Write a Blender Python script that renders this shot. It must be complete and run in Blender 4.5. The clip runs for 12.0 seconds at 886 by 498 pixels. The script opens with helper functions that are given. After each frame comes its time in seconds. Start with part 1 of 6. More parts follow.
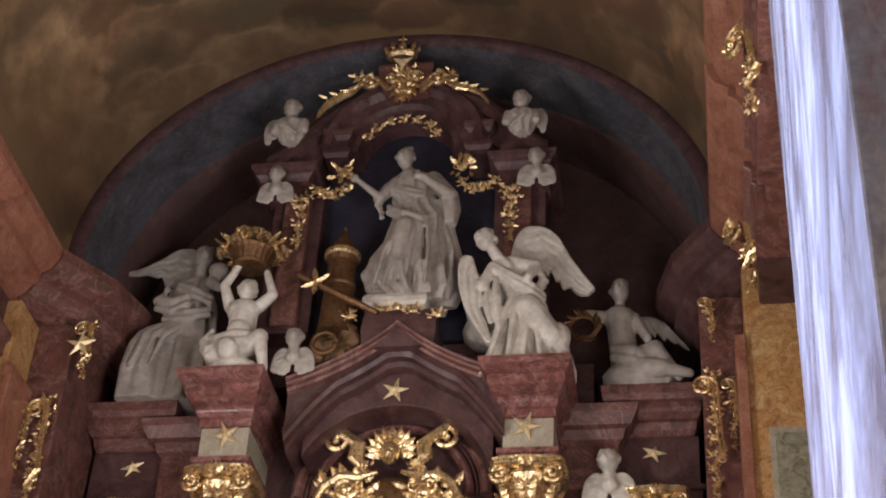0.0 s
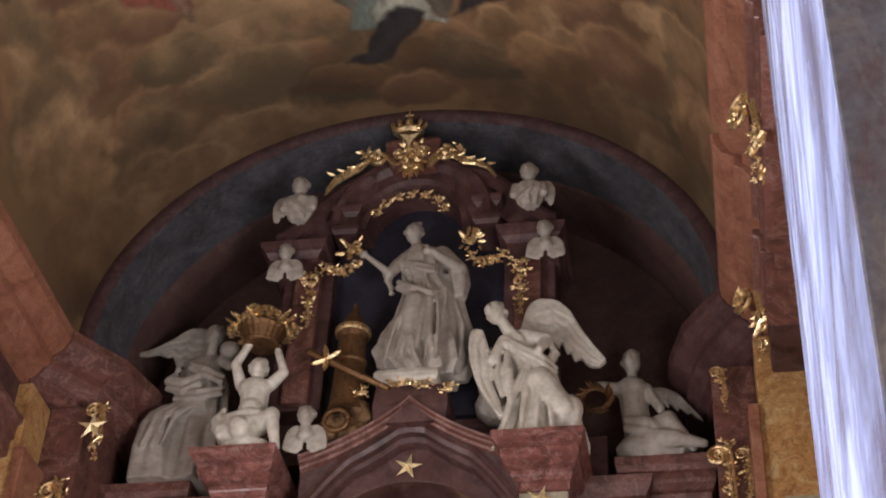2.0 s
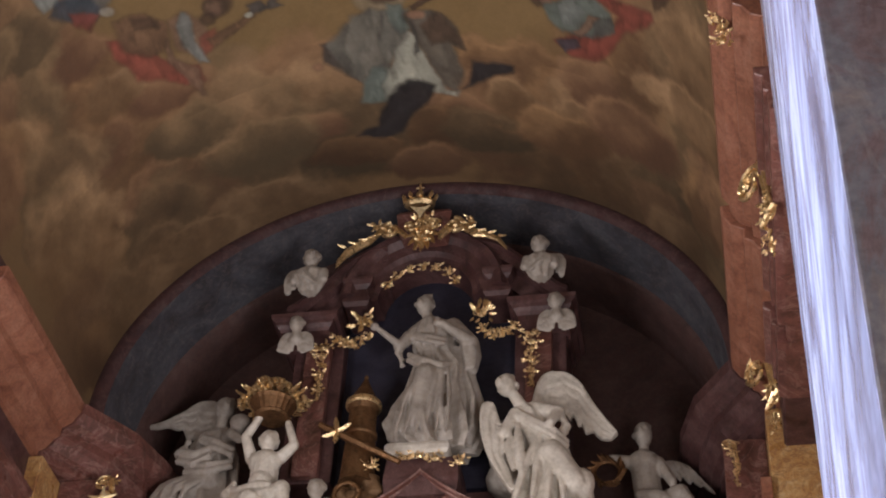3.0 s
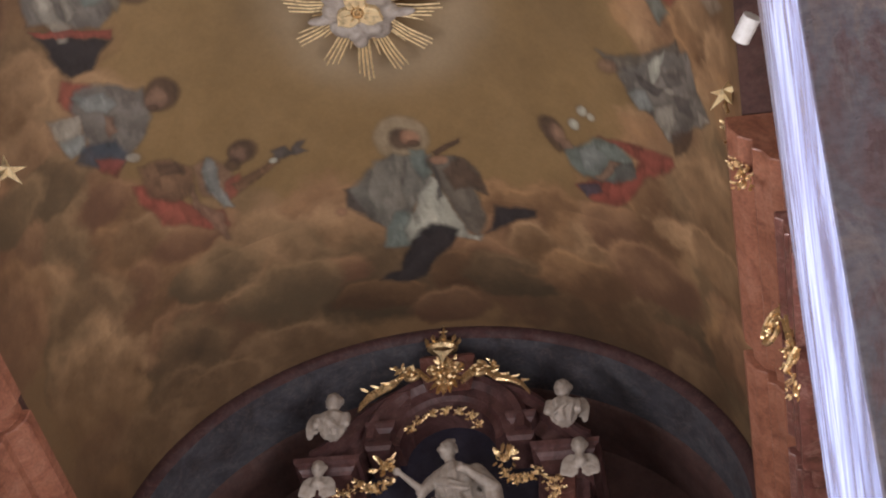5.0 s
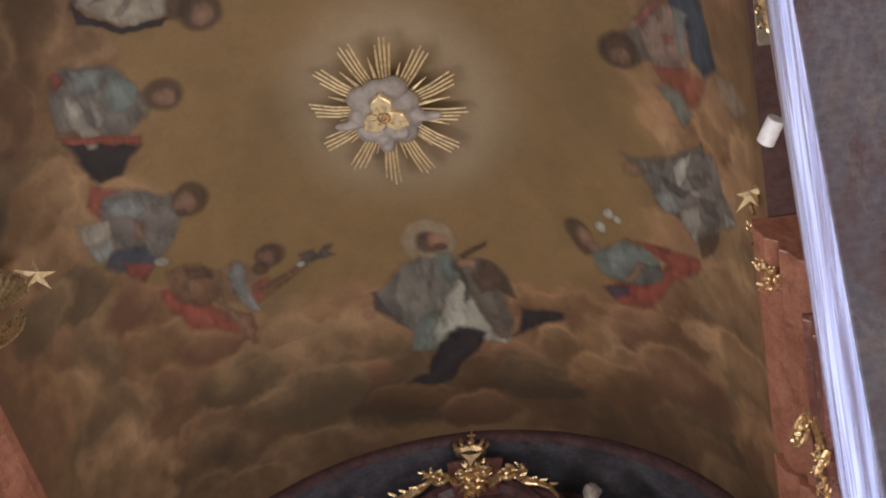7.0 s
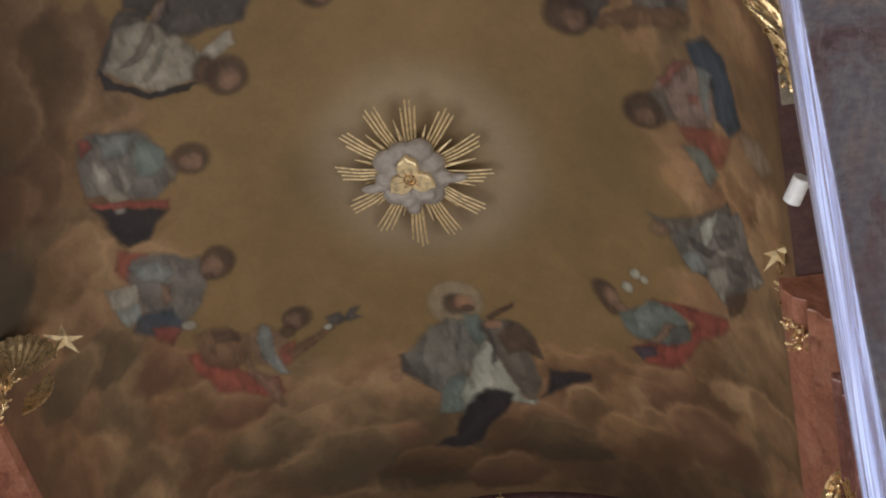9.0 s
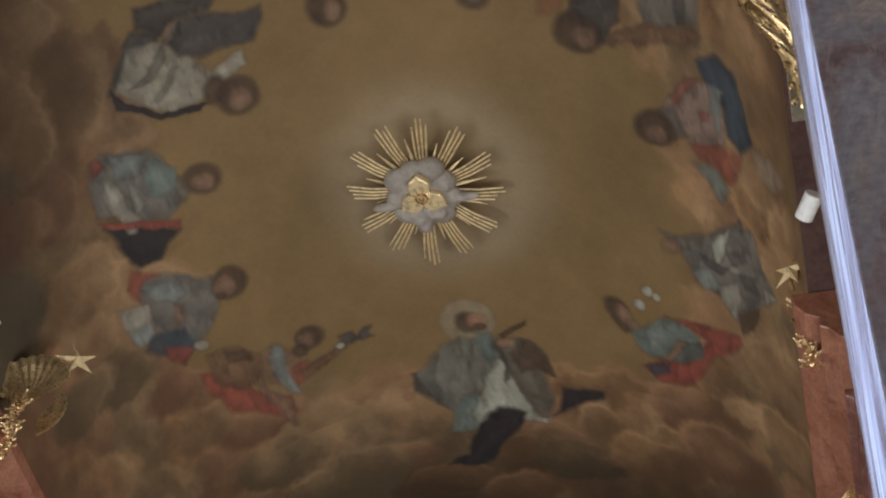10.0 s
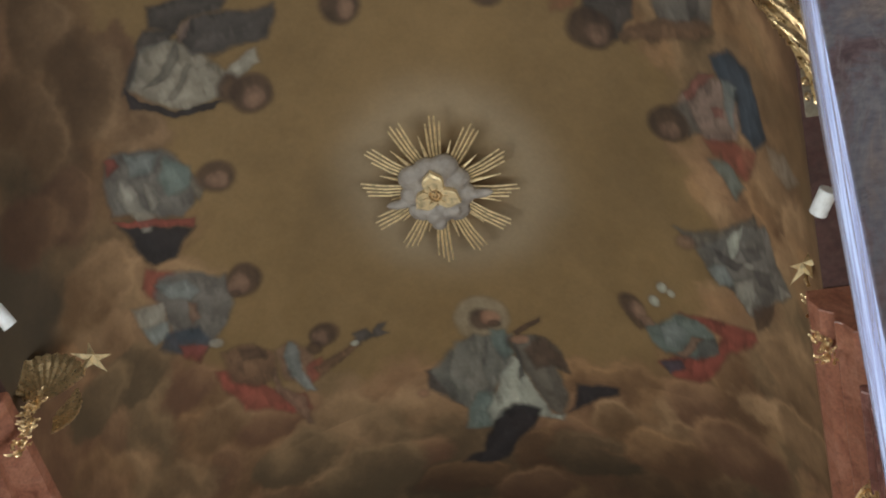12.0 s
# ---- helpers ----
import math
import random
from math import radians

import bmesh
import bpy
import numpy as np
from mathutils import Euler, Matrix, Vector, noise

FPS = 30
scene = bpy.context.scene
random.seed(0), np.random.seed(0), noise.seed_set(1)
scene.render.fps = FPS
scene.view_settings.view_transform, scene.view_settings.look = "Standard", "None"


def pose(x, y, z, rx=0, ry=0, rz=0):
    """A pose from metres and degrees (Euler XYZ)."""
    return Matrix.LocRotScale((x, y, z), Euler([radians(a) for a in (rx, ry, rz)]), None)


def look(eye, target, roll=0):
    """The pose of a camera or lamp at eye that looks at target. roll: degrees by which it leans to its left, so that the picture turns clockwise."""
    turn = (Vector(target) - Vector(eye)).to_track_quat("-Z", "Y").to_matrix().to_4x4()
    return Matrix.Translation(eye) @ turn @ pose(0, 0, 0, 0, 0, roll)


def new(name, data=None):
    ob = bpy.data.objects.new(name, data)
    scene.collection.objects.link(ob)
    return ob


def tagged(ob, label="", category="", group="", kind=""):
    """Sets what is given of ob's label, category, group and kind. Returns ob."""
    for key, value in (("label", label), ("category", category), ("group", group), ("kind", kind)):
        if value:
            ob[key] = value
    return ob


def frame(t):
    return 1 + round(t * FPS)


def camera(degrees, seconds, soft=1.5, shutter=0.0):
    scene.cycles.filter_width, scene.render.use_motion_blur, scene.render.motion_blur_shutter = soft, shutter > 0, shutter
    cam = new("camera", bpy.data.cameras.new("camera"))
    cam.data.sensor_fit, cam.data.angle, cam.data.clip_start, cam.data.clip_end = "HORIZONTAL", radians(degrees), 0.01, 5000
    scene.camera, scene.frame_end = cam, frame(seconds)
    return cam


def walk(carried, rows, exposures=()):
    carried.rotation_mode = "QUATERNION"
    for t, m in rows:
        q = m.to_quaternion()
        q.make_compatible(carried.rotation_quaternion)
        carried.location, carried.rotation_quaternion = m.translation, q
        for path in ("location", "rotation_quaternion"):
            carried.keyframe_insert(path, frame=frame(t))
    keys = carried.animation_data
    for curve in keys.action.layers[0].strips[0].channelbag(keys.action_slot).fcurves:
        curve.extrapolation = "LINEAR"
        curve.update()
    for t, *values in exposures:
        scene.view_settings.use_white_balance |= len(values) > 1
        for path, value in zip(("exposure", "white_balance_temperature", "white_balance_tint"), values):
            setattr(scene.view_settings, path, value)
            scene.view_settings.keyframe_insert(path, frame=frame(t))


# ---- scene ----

# ---------------------------------------------------------------- camera
cam = camera(30.0, 12.0, soft=2.0)
ROWS = (
    (0, 3.200, 0.000, 1.600, 126.942, -3.069, 8.563),
    (0.5, 3.203, 0.000, 1.600, 127.205, -2.765, 8.821),
    (1, 3.206, 0.000, 1.600, 127.735, -2.602, 9.011),
    (1.5, 3.209, 0.000, 1.600, 128.458, -2.449, 9.215),
    (2, 3.212, 0.000, 1.600, 129.470, -2.405, 9.561),
    (2.5, 3.215, 0.000, 1.600, 130.634, -2.443, 9.785),
    (3, 3.218, 0.000, 1.600, 131.957, -2.659, 9.862),
    (5, 3.236, 0.000, 1.600, 136.905, -3.266, 10.448),
    (5.5, 3.240, 0.000, 1.600, 137.936, -3.411, 10.647),
    (6, 3.244, 0.000, 1.600, 138.921, -3.567, 10.841),
    (6.5, 3.249, 0.000, 1.600, 139.696, -3.703, 11.059),
    (7, 3.253, 0.000, 1.600, 140.416, -3.867, 11.276),
    (9, 3.263, 0.000, 1.600, 142.478, -4.350, 12.215),
    (9.5, 3.265, 0.000, 1.600, 142.824, -4.397, 12.499),
    (10, 3.267, 0.000, 1.600, 143.079, -4.500, 12.720),
    (10.5, 3.270, 0.000, 1.600, 143.195, -4.613, 12.859),
    (11, 3.271, 0.000, 1.600, 143.196, -4.686, 12.984),
    (11.5, 3.272, 0.000, 1.600, 143.082, -4.739, 13.089),
    (12, 3.273, 0.000, 1.600, 142.935, -4.781, 13.188))
walk(cam, [(t, pose(x, y, z, rx, ry, rz)) for t, x, y, z, rx, ry, rz in ROWS],
     ((0.0, 0.2, 6500, 10), (3.0, 0.2, 6500, 10), (5.0, 0.4, 6500, 12), (7.0, 0.25, 6500, 11), (9.0, 0.04, 6350, 4), (12.0, 0.04, 6150, -4)))

# ---------------------------------------------------------------- light
world = bpy.data.worlds.new("world")
scene.world = world
world.use_nodes = True
wn = world.node_tree
sky = wn.nodes.new("ShaderNodeTexSky")
sky.sky_type, sky.sun_disc, sky.sun_elevation, sky.sun_rotation = "NISHITA", False, radians(40), radians(250)
wn.links.new(sky.outputs[0], wn.nodes["Background"].inputs[0])
wn.nodes["Background"].inputs[1].default_value = 0.1


def window_lamp(name, eye, target, w, h, watts, colour, spread=180):
    """Daylight of a window, in its opening."""
    lamp = bpy.data.lights.new(name, "AREA")
    lamp.shape, lamp.size, lamp.size_y, lamp.energy, lamp.color = "RECTANGLE", w, h, watts, colour
    lamp.spread = radians(spread)
    ob = new(name, lamp)
    ob.matrix_world = look(eye, target)
    return ob


window_lamp("window_light_nave", (-4.55, 2.6, 4.3), (4.0, 2.7, 3.2), 2.6, 3.2, 185, (0.64, 0.72, 1.0), 50)
# the two bay windows are assumed, out of view, added to light cornices and vault
window_lamp("assumed_window_bay_left", (-4.55, 6.3, 5.4), (4.0, 10.8, 10.0), 2.6, 5.4, 305, (1.0, 0.96, 1.0), 130)
window_lamp("assumed_window_bay_right", (4.55, 6.3, 5.4), (-4.0, 10.8, 10.0), 2.6, 5.4, 305, (1.0, 0.96, 1.0), 130)
window_lamp("window_light_west", (0.0, -7.9, 7.2), (0.0, 12.0, 6.0), 3.8, 5.4, 200, (1.0, 0.94, 0.95))


def spot_light(name, eye, target, watts, degrees):
    """The light of one of the two spotlights on the cornice ends."""
    lamp = bpy.data.lights.new(name, "SPOT")
    lamp.energy, lamp.spot_size, lamp.spot_blend, lamp.shadow_soft_size, lamp.color = watts, radians(degrees), 0.8, 0.06, (1.0, 0.93, 0.84)
    new(name, lamp).matrix_world = look(eye, target)


spot_light("spot_light_left", (-2.86, 7.5, 11.6), (0.4, 13.6, 9.4), 165, 32)
spot_light("spot_light_right", (3.475, 7.1, 11.1), (-0.2, 13.6, 9.4), 165, 32)


# ---------------------------------------------------------------- materials
def material(name, rough=0.5, metal=0.0):
    m = bpy.data.materials.new(name)
    m.use_nodes = True
    b = m.node_tree.nodes["Principled BSDF"]
    b.inputs["Roughness"].default_value, b.inputs["Metallic"].default_value = rough, metal
    return m, m.node_tree, b


def noise_node(t, scale, detail=6, rough=0.6, warp=0.0, stretch=(1, 1, 1), coord="Object"):
    co = t.nodes.new("ShaderNodeTexCoord")
    mp = t.nodes.new("ShaderNodeMapping")
    mp.inputs["Scale"].default_value = stretch
    t.links.new(co.outputs[coord], mp.inputs[0])
    n = t.nodes.new("ShaderNodeTexNoise")
    n.inputs["Scale"].default_value, n.inputs["Detail"].default_value = scale, detail
    n.inputs["Roughness"].default_value, n.inputs["Distortion"].default_value = rough, warp
    t.links.new(mp.outputs[0], n.inputs["Vector"])
    return n


def ramp(t, source, stops):
    r = t.nodes.new("ShaderNodeValToRGB")
    e = r.color_ramp.elements
    while len(e) < len(stops):
        e.new(0.5)
    for el, (p, c) in zip(e, stops):
        el.position, el.color = p, (*c, 1)
    t.links.new(source, r.inputs[0])
    return r


def mix(t, kind, fac, a, b):
    m = t.nodes.new("ShaderNodeMix")
    m.data_type, m.blend_type = "RGBA", kind
    if isinstance(fac, (int, float)):
        m.inputs[0].default_value = fac
    else:
        t.links.new(fac, m.inputs[0])
    t.links.new(a, m.inputs[6])
    t.links.new(b, m.inputs[7])
    return m.outputs[2]


def relief(t, b, source, depth, dist=0.02):
    n = t.nodes.new("ShaderNodeBump")
    n.inputs["Strength"].default_value, n.inputs["Distance"].default_value = depth, dist
    t.links.new(source, n.inputs["Height"])
    t.links.new(n.outputs[0], b.inputs["Normal"])


def marble(name, stops, veins, scale=3.0, rough=0.32, warp=1.5, stretch=(1, 1, 1), vein_width=0.03, vein_scale=2.2, vein=0.3, speckle=0.75):
    """Polished or painted marble: cloudy body, thin veins, small specks."""
    m, t, b = material(name, rough)
    body = ramp(t, noise_node(t, scale, 9, 0.68, warp, stretch).outputs[0], stops)
    v = noise_node(t, vein_scale, 7, 0.62, 2.2, stretch)
    line = ramp(t, v.outputs[0], ((0.5 - vein_width, (0, 0, 0)), (0.5, (1, 1, 1)), (0.5 + vein_width, (0, 0, 0))))
    vc = t.nodes.new("ShaderNodeRGB")
    vc.outputs[0].default_value = (*veins, 1)
    soft = t.nodes.new("ShaderNodeMath")
    soft.operation = "MULTIPLY"
    soft.inputs[1].default_value = vein
    t.links.new(line.outputs[0], soft.inputs[0])
    col = mix(t, "MIX", soft.outputs[0], body.outputs[0], vc.outputs[0])
    speck = ramp(t, noise_node(t, scale * 14, 3).outputs[0], ((0.3, (0.62, 0.62, 0.62)), (0.62, (1, 1, 1))))
    col = mix(t, "MULTIPLY", speckle, col, speck.outputs[0])
    t.links.new(col, b.inputs["Base Color"])
    wear = ramp(t, noise_node(t, 5, 5).outputs[0], ((0.3, (rough * 0.7,) * 3), (0.7, (min(1, rough * 1.6),) * 3)))
    t.links.new(wear.outputs[0], b.inputs["Roughness"])
    relief(t, b, noise_node(t, 30, 4).outputs[0], 0.12, 0.006)
    return m


RED = marble("red_marble", ((0.28, (0.05, 0.02, 0.016)), (0.45, (0.13, 0.052, 0.04)), (0.6, (0.19, 0.075, 0.06)), (0.76, (0.28, 0.14, 0.11))),
             (0.5, 0.32, 0.27), 3.4, 0.35)
ROSE_RED = marble("rose_marble", ((0.3, (0.075, 0.028, 0.024)), (0.48, (0.2, 0.075, 0.062)), (0.62, (0.3, 0.12, 0.1)), (0.78, (0.44, 0.25, 0.21))),
                  (0.6, 0.42, 0.38), 5.0, 0.3)
TERRA = marble("terracotta_marble", ((0.3, (0.17, 0.06, 0.035)), (0.5, (0.33, 0.135, 0.08)), (0.7, (0.42, 0.2, 0.13))),
               (0.12, 0.04, 0.03), 2.6, 0.45, vein_width=0.012)
BROWN_STONE = marble("brown_marble", ((0.3, (0.036, 0.015, 0.014)), (0.5, (0.084, 0.036, 0.034)), (0.72, (0.15, 0.08, 0.074))),
                     (0.2, 0.13, 0.11), 2.6, 0.42, vein_width=0.015)
UMBER_WALL = marble("umber_stucco", ((0.3, (0.044, 0.02, 0.016)), (0.5, (0.075, 0.034, 0.028)), (0.72, (0.105, 0.055, 0.046))),
                    (0.12, 0.08, 0.06), 1.6, 0.7, vein_width=0.01)
OCHRE = marble("ochre_marble", ((0.28, (0.3, 0.13, 0.05)), (0.46, (0.52, 0.28, 0.1)), (0.6, (0.62, 0.4, 0.18)), (0.75, (0.72, 0.58, 0.4))),
               (0.2, 0.08, 0.05), 5.5, 0.3, warp=1.6, vein_width=0.035, vein_scale=4.5, vein=0.65)
GREEN = marble("green_marble", ((0.3, (0.1, 0.1, 0.06)), (0.5, (0.26, 0.25, 0.17)), (0.7, (0.44, 0.42, 0.32))), (0.5, 0.46, 0.36), 9, 0.3)
CREAM = marble("cream_stone", ((0.3, (0.34, 0.29, 0.2)), (0.7, (0.5, 0.44, 0.33))), (0.3, 0.24, 0.16), 4, 0.5, vein_width=0.008)


def streaked_marble(name):
    """Pale polished marble: broad lavender and white drifts, drawn-out streaks, thin brown veins."""
    m, t, b = material(name, 0.24)
    drift = ramp(t, noise_node(t, 1.0, 5, 0.6, 0.7, (1, 1.5, 3.2)).outputs[0],
                 ((0.3, (0.2, 0.17, 0.19)), (0.43, (0.34, 0.32, 0.38)), (0.52, (0.46, 0.46, 0.56)), (0.6, (0.66, 0.67, 0.74)), (0.72, (0.8, 0.8, 0.82))))
    streak = ramp(t, noise_node(t, 1.0, 6, 0.65, 0.4, (1, 5.0, 1.3)).outputs[0], ((0.36, (0.55, 0.5, 0.52)), (0.5, (0.92, 0.92, 0.95)), (0.66, (1, 1, 1))))
    col = mix(t, "MULTIPLY", 0.85, drift.outputs[0], streak.outputs[0])
    vein = ramp(t, noise_node(t, 1.4, 6, 0.6, 1.2, (1, 2.4, 1.6)).outputs[0], ((0.485, (0, 0, 0)), (0.5, (0.5, 0.5, 0.5)), (0.515, (0, 0, 0))))
    brown = t.nodes.new("ShaderNodeRGB")
    brown.outputs[0].default_value = (0.3, 0.22, 0.2, 1)
    t.links.new(mix(t, "MIX", vein.outputs[0], col, brown.outputs[0]), b.inputs["Base Color"])
    relief(t, b, noise_node(t, 30, 4).outputs[0], 0.1, 0.004)
    return m


PIER_SIDE = streaked_marble("pale_streaked_marble")
PIER_FRONT = marble("violet_breccia", ((0.3, (0.14, 0.09, 0.11)), (0.43, (0.33, 0.23, 0.24)), (0.52, (0.34, 0.33, 0.38)), (0.6, (0.42, 0.35, 0.35)), (0.7, (0.66, 0.56, 0.47))),
                    (0.6, 0.55, 0.54), 4.5, 0.32, warp=1.6, stretch=(1.3, 1, 0.6), vein_width=0.03)
NIGHT = marble("night_blue_stucco", ((0.3, (0.012, 0.01, 0.02)), (0.7, (0.03, 0.026, 0.045))), (0.03, 0.028, 0.05), 3, 0.6)


def gold_leaf(name, tint, rough, metal=0.9):
    m, t, b = material(name, rough, metal)
    c = ramp(t, noise_node(t, 16, 6).outputs[0], ((0.28, tuple(x * 0.45 for x in tint)), (0.5, tint), (0.75, tuple(min(1, x * 1.15) for x in tint))))
    t.links.new(c.outputs[0], b.inputs["Base Color"])
    r = ramp(t, noise_node(t, 35, 4).outputs[0], ((0.3, (rough * 0.7,) * 3), (0.7, (rough * 1.7,) * 3)))
    t.links.new(r.outputs[0], b.inputs["Roughness"])
    relief(t, b, noise_node(t, 55, 3).outputs[0], 0.25, 0.004)
    return m


GOLD = gold_leaf("gold_leaf", (0.8, 0.59, 0.32), 0.27)
PALE_GOLD = gold_leaf("pale_gilding", (0.88, 0.7, 0.4), 0.4, 0.45)
OLD_GOLD = gold_leaf("dull_gilding", (0.22, 0.12, 0.058), 0.5)


def stucco(name, low, high, rough=0.55):
    m, t, b = material(name, rough)
    c = ramp(t, noise_node(t, 3.2, 8, 0.7).outputs[0], ((0.3, low), (0.62, high)))
    dust = ramp(t, noise_node(t, 14, 5).outputs[0], ((0.28, (0.72, 0.7, 0.66)), (0.55, (1, 1, 1))))
    t.links.new(mix(t, "MULTIPLY", 0.8, c.outputs[0], dust.outputs[0]), b.inputs["Base Color"])
    relief(t, b, noise_node(t, 11, 7, 0.7, 0.8).outputs[0], 0.5, 0.03)
    return m


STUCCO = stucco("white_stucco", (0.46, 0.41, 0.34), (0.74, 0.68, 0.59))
# Grey of the sunburst clouds; on recessed statues it puts shade into the colour.
SHADE_GREY_STUCCO = stucco("shade_grey_stucco", (0.27, 0.23, 0.195), (0.45, 0.4, 0.345))
LAMP_WHITE = stucco("white_enamel", (0.72, 0.71, 0.7), (0.8, 0.8, 0.79), 0.35)
FLOOR_STONE = marble("floor_stone", ((0.3, (0.2, 0.17, 0.14)), (0.7, (0.34, 0.3, 0.26))), (0.2, 0.16, 0.13), 2, 0.4)
PLASTER = stucco("plaster", (0.42, 0.33, 0.23), (0.52, 0.42, 0.3), 0.8)
BLUE_BAND = marble("painted_blue_band", ((0.34, (0.045, 0.038, 0.043)), (0.5, (0.07, 0.067, 0.078)), (0.7, (0.11, 0.108, 0.118))),
                   (0.26, 0.2, 0.18), 1.5, 0.75, vein_width=0.02)
BORDER = marble("painted_red_border", ((0.3, (0.04, 0.016, 0.016)), (0.7, (0.075, 0.03, 0.028))), (0.14, 0.08, 0.07), 2.5, 0.7)


# ---------------------------------------------------------------- mesh helpers
def finish(name, bm, mtl, parent=None, label="", smooth=False):
    me = bpy.data.meshes.new(name)
    bmesh.ops.recalc_face_normals(bm, faces=bm.faces)
    bm.to_mesh(me)
    bm.free()
    me.materials.append(mtl)
    if smooth:
        me.shade_smooth()
    ob = new(name, me)
    ob.parent = parent
    return tagged(ob, label) if label else ob


part = finish
EYE = Vector((3.2, 0.0, 1.6))


def drawn_in(ob, k):
    """Moves a finished thing with all its parts a little forward and down, scaled to suit."""
    m = Matrix.Translation(EYE) @ Matrix.Scale(k, 4) @ Matrix.Translation(-EYE)
    if ob.type == "MESH":
        ob.data.transform(Matrix.Scale(k, 4))
        ob.location = m @ ob.location
    for c in ob.children_recursive:
        c.data.transform(m)
    return ob



def holder(name, label, category, group="", kind="", at=(0, 0, 0)):
    ob = tagged(new(name), label, category, group, kind)
    ob.location = at
    return ob


def add_box(bm, a, b, bevel=0.0):
    """A box between two corners, its edges worn round."""
    vs = bmesh.ops.create_cube(bm, size=1)["verts"]
    for v in vs:
        v.co = Vector([a[i] if v.co[i] < 0 else b[i] for i in range(3)])
    if bevel:
        es = list({e for v in vs for e in v.link_edges})
        bmesh.ops.bevel(bm, geom=es, offset=bevel, segments=2, affect="EDGES", profile=0.6)


def add_rings(bm, rings, cap=True, closed=True):
    """Skin over rings of equally many points."""
    loops = [[bm.verts.new(p) for p in ring] for ring in rings]
    n = len(loops[0])
    for a, b in zip(loops, loops[1:]):
        for i in range(n if closed else n - 1):
            bm.faces.new((a[i], a[(i + 1) % n], b[(i + 1) % n], b[i]))
    if cap and closed:
        bm.faces.new(loops[0][::-1])
        bm.faces.new(loops[-1])


def block(profile, x0, x1, y0, y1, fwd=1.0):
    """A moulded block: at each height of the profile the plan x0..x1, y0..y1 grown by the offset, fwd times as much in front."""
    bm = bmesh.new()
    add_rings(bm, [[(x0 - o, y0 - o * fwd, z), (x1 + o, y0 - o * fwd, z), (x1 + o, y1, z), (x0 - o, y1, z)] for z, o in profile])
    return bm


def tube(bm, pts, radii, sides=8):
    """A tapering round bar along points."""
    pts = [Vector(p) for p in pts]
    rings = []
    for i, p in enumerate(pts):
        d = (pts[min(i + 1, len(pts) - 1)] - pts[max(i - 1, 0)]).normalized()
        q = d.to_track_quat("Z", "Y")
        r = radii[i] if isinstance(radii, (list, tuple)) else radii
        rings.append([p + q @ Vector((r * math.cos(a), r * math.sin(a), 0)) for a in [math.tau * k / sides for k in range(sides)]])
    add_rings(bm, rings)


def ball(bm, c, r, turn=None, sub=2):
    m = Matrix.Translation(c) @ (turn.to_4x4() if turn else Matrix()) @ Matrix.Diagonal((*r, 1))
    bmesh.ops.create_icosphere(bm, subdivisions=sub, radius=1, matrix=m)


def leaf(bm, base, tip, wide, curl=0.3, normal=(0, -1, 0), lobes=3):
    """A thick acanthus leaf, ridged in the middle and curling out at its tip."""
    base, tip, n = Vector(base), Vector(tip), Vector(normal).normalized()
    d = tip - base
    side = d.cross(n).normalized()
    rows = 8
    front = []
    for i in range(rows + 1):
        u = i / rows
        w = wide * (math.sin(math.pi * min(1, u * 0.86 + 0.12)) ** 0.8) * (0.82 + 0.18 * math.cos(u * lobes * math.tau)) * 0.5 + 0.003
        c = base + d * u + n * (curl * d.length * u * u + 0.1 * wide)
        th = wide * 0.14 * (1 - 0.6 * u) + 0.003
        front.append([c - side * w - n * th, c - side * w * 0.45 + n * th * 0.2, c + n * th * 1.3, c + side * w * 0.45 + n * th * 0.2, c + side * w - n * th,
                      c + side * w * 0.5 - n * th * 2, c - side * w * 0.5 - n * th * 2])
    add_rings(bm, front)


def scroll(bm, c, r, turns, thick, start=0.0, way=1, y=0.0, tail=None):
    """A volute: a bar wound into a spiral that stands in front of the plane y."""
    pts, rad = [], []
    n = int(16 * turns)
    if tail:
        pts.append((tail[0], y, tail[1]))
        rad.append(thick * 0.6)
    for i in range(n + 1):
        u = i / n
        a = start + way * math.tau * turns * u
        q = r * (1 - 0.82 * u)
        pts.append((c[0] + q * math.cos(a), y - 0.03 * u, c[1] + q * math.sin(a)))
        rad.append(thick * (1 - 0.45 * u))
    tube(bm, pts, rad, 6)
    ball(bm, pts[-1], (thick * 1.3,) * 3, sub=1)


def star_mesh(r, deep=0.05, points=5):
    bm = bmesh.new()
    mid = bm.verts.new((0, -deep, 0))
    back = bm.verts.new((0, deep * 0.3, 0))
    ring = []
    for i in range(points * 2):
        a = math.pi / 2 + math.pi * i / points
        q = r if i % 2 == 0 else r * 0.34
        ring.append(bm.verts.new((q * math.cos(a), 0, q * math.sin(a))))
    for i in range(len(ring)):
        j = (i + 1) % len(ring)
        bm.faces.new((mid, ring[i], ring[j]))
        bm.faces.new((back, ring[j], ring[i]))
    return bm


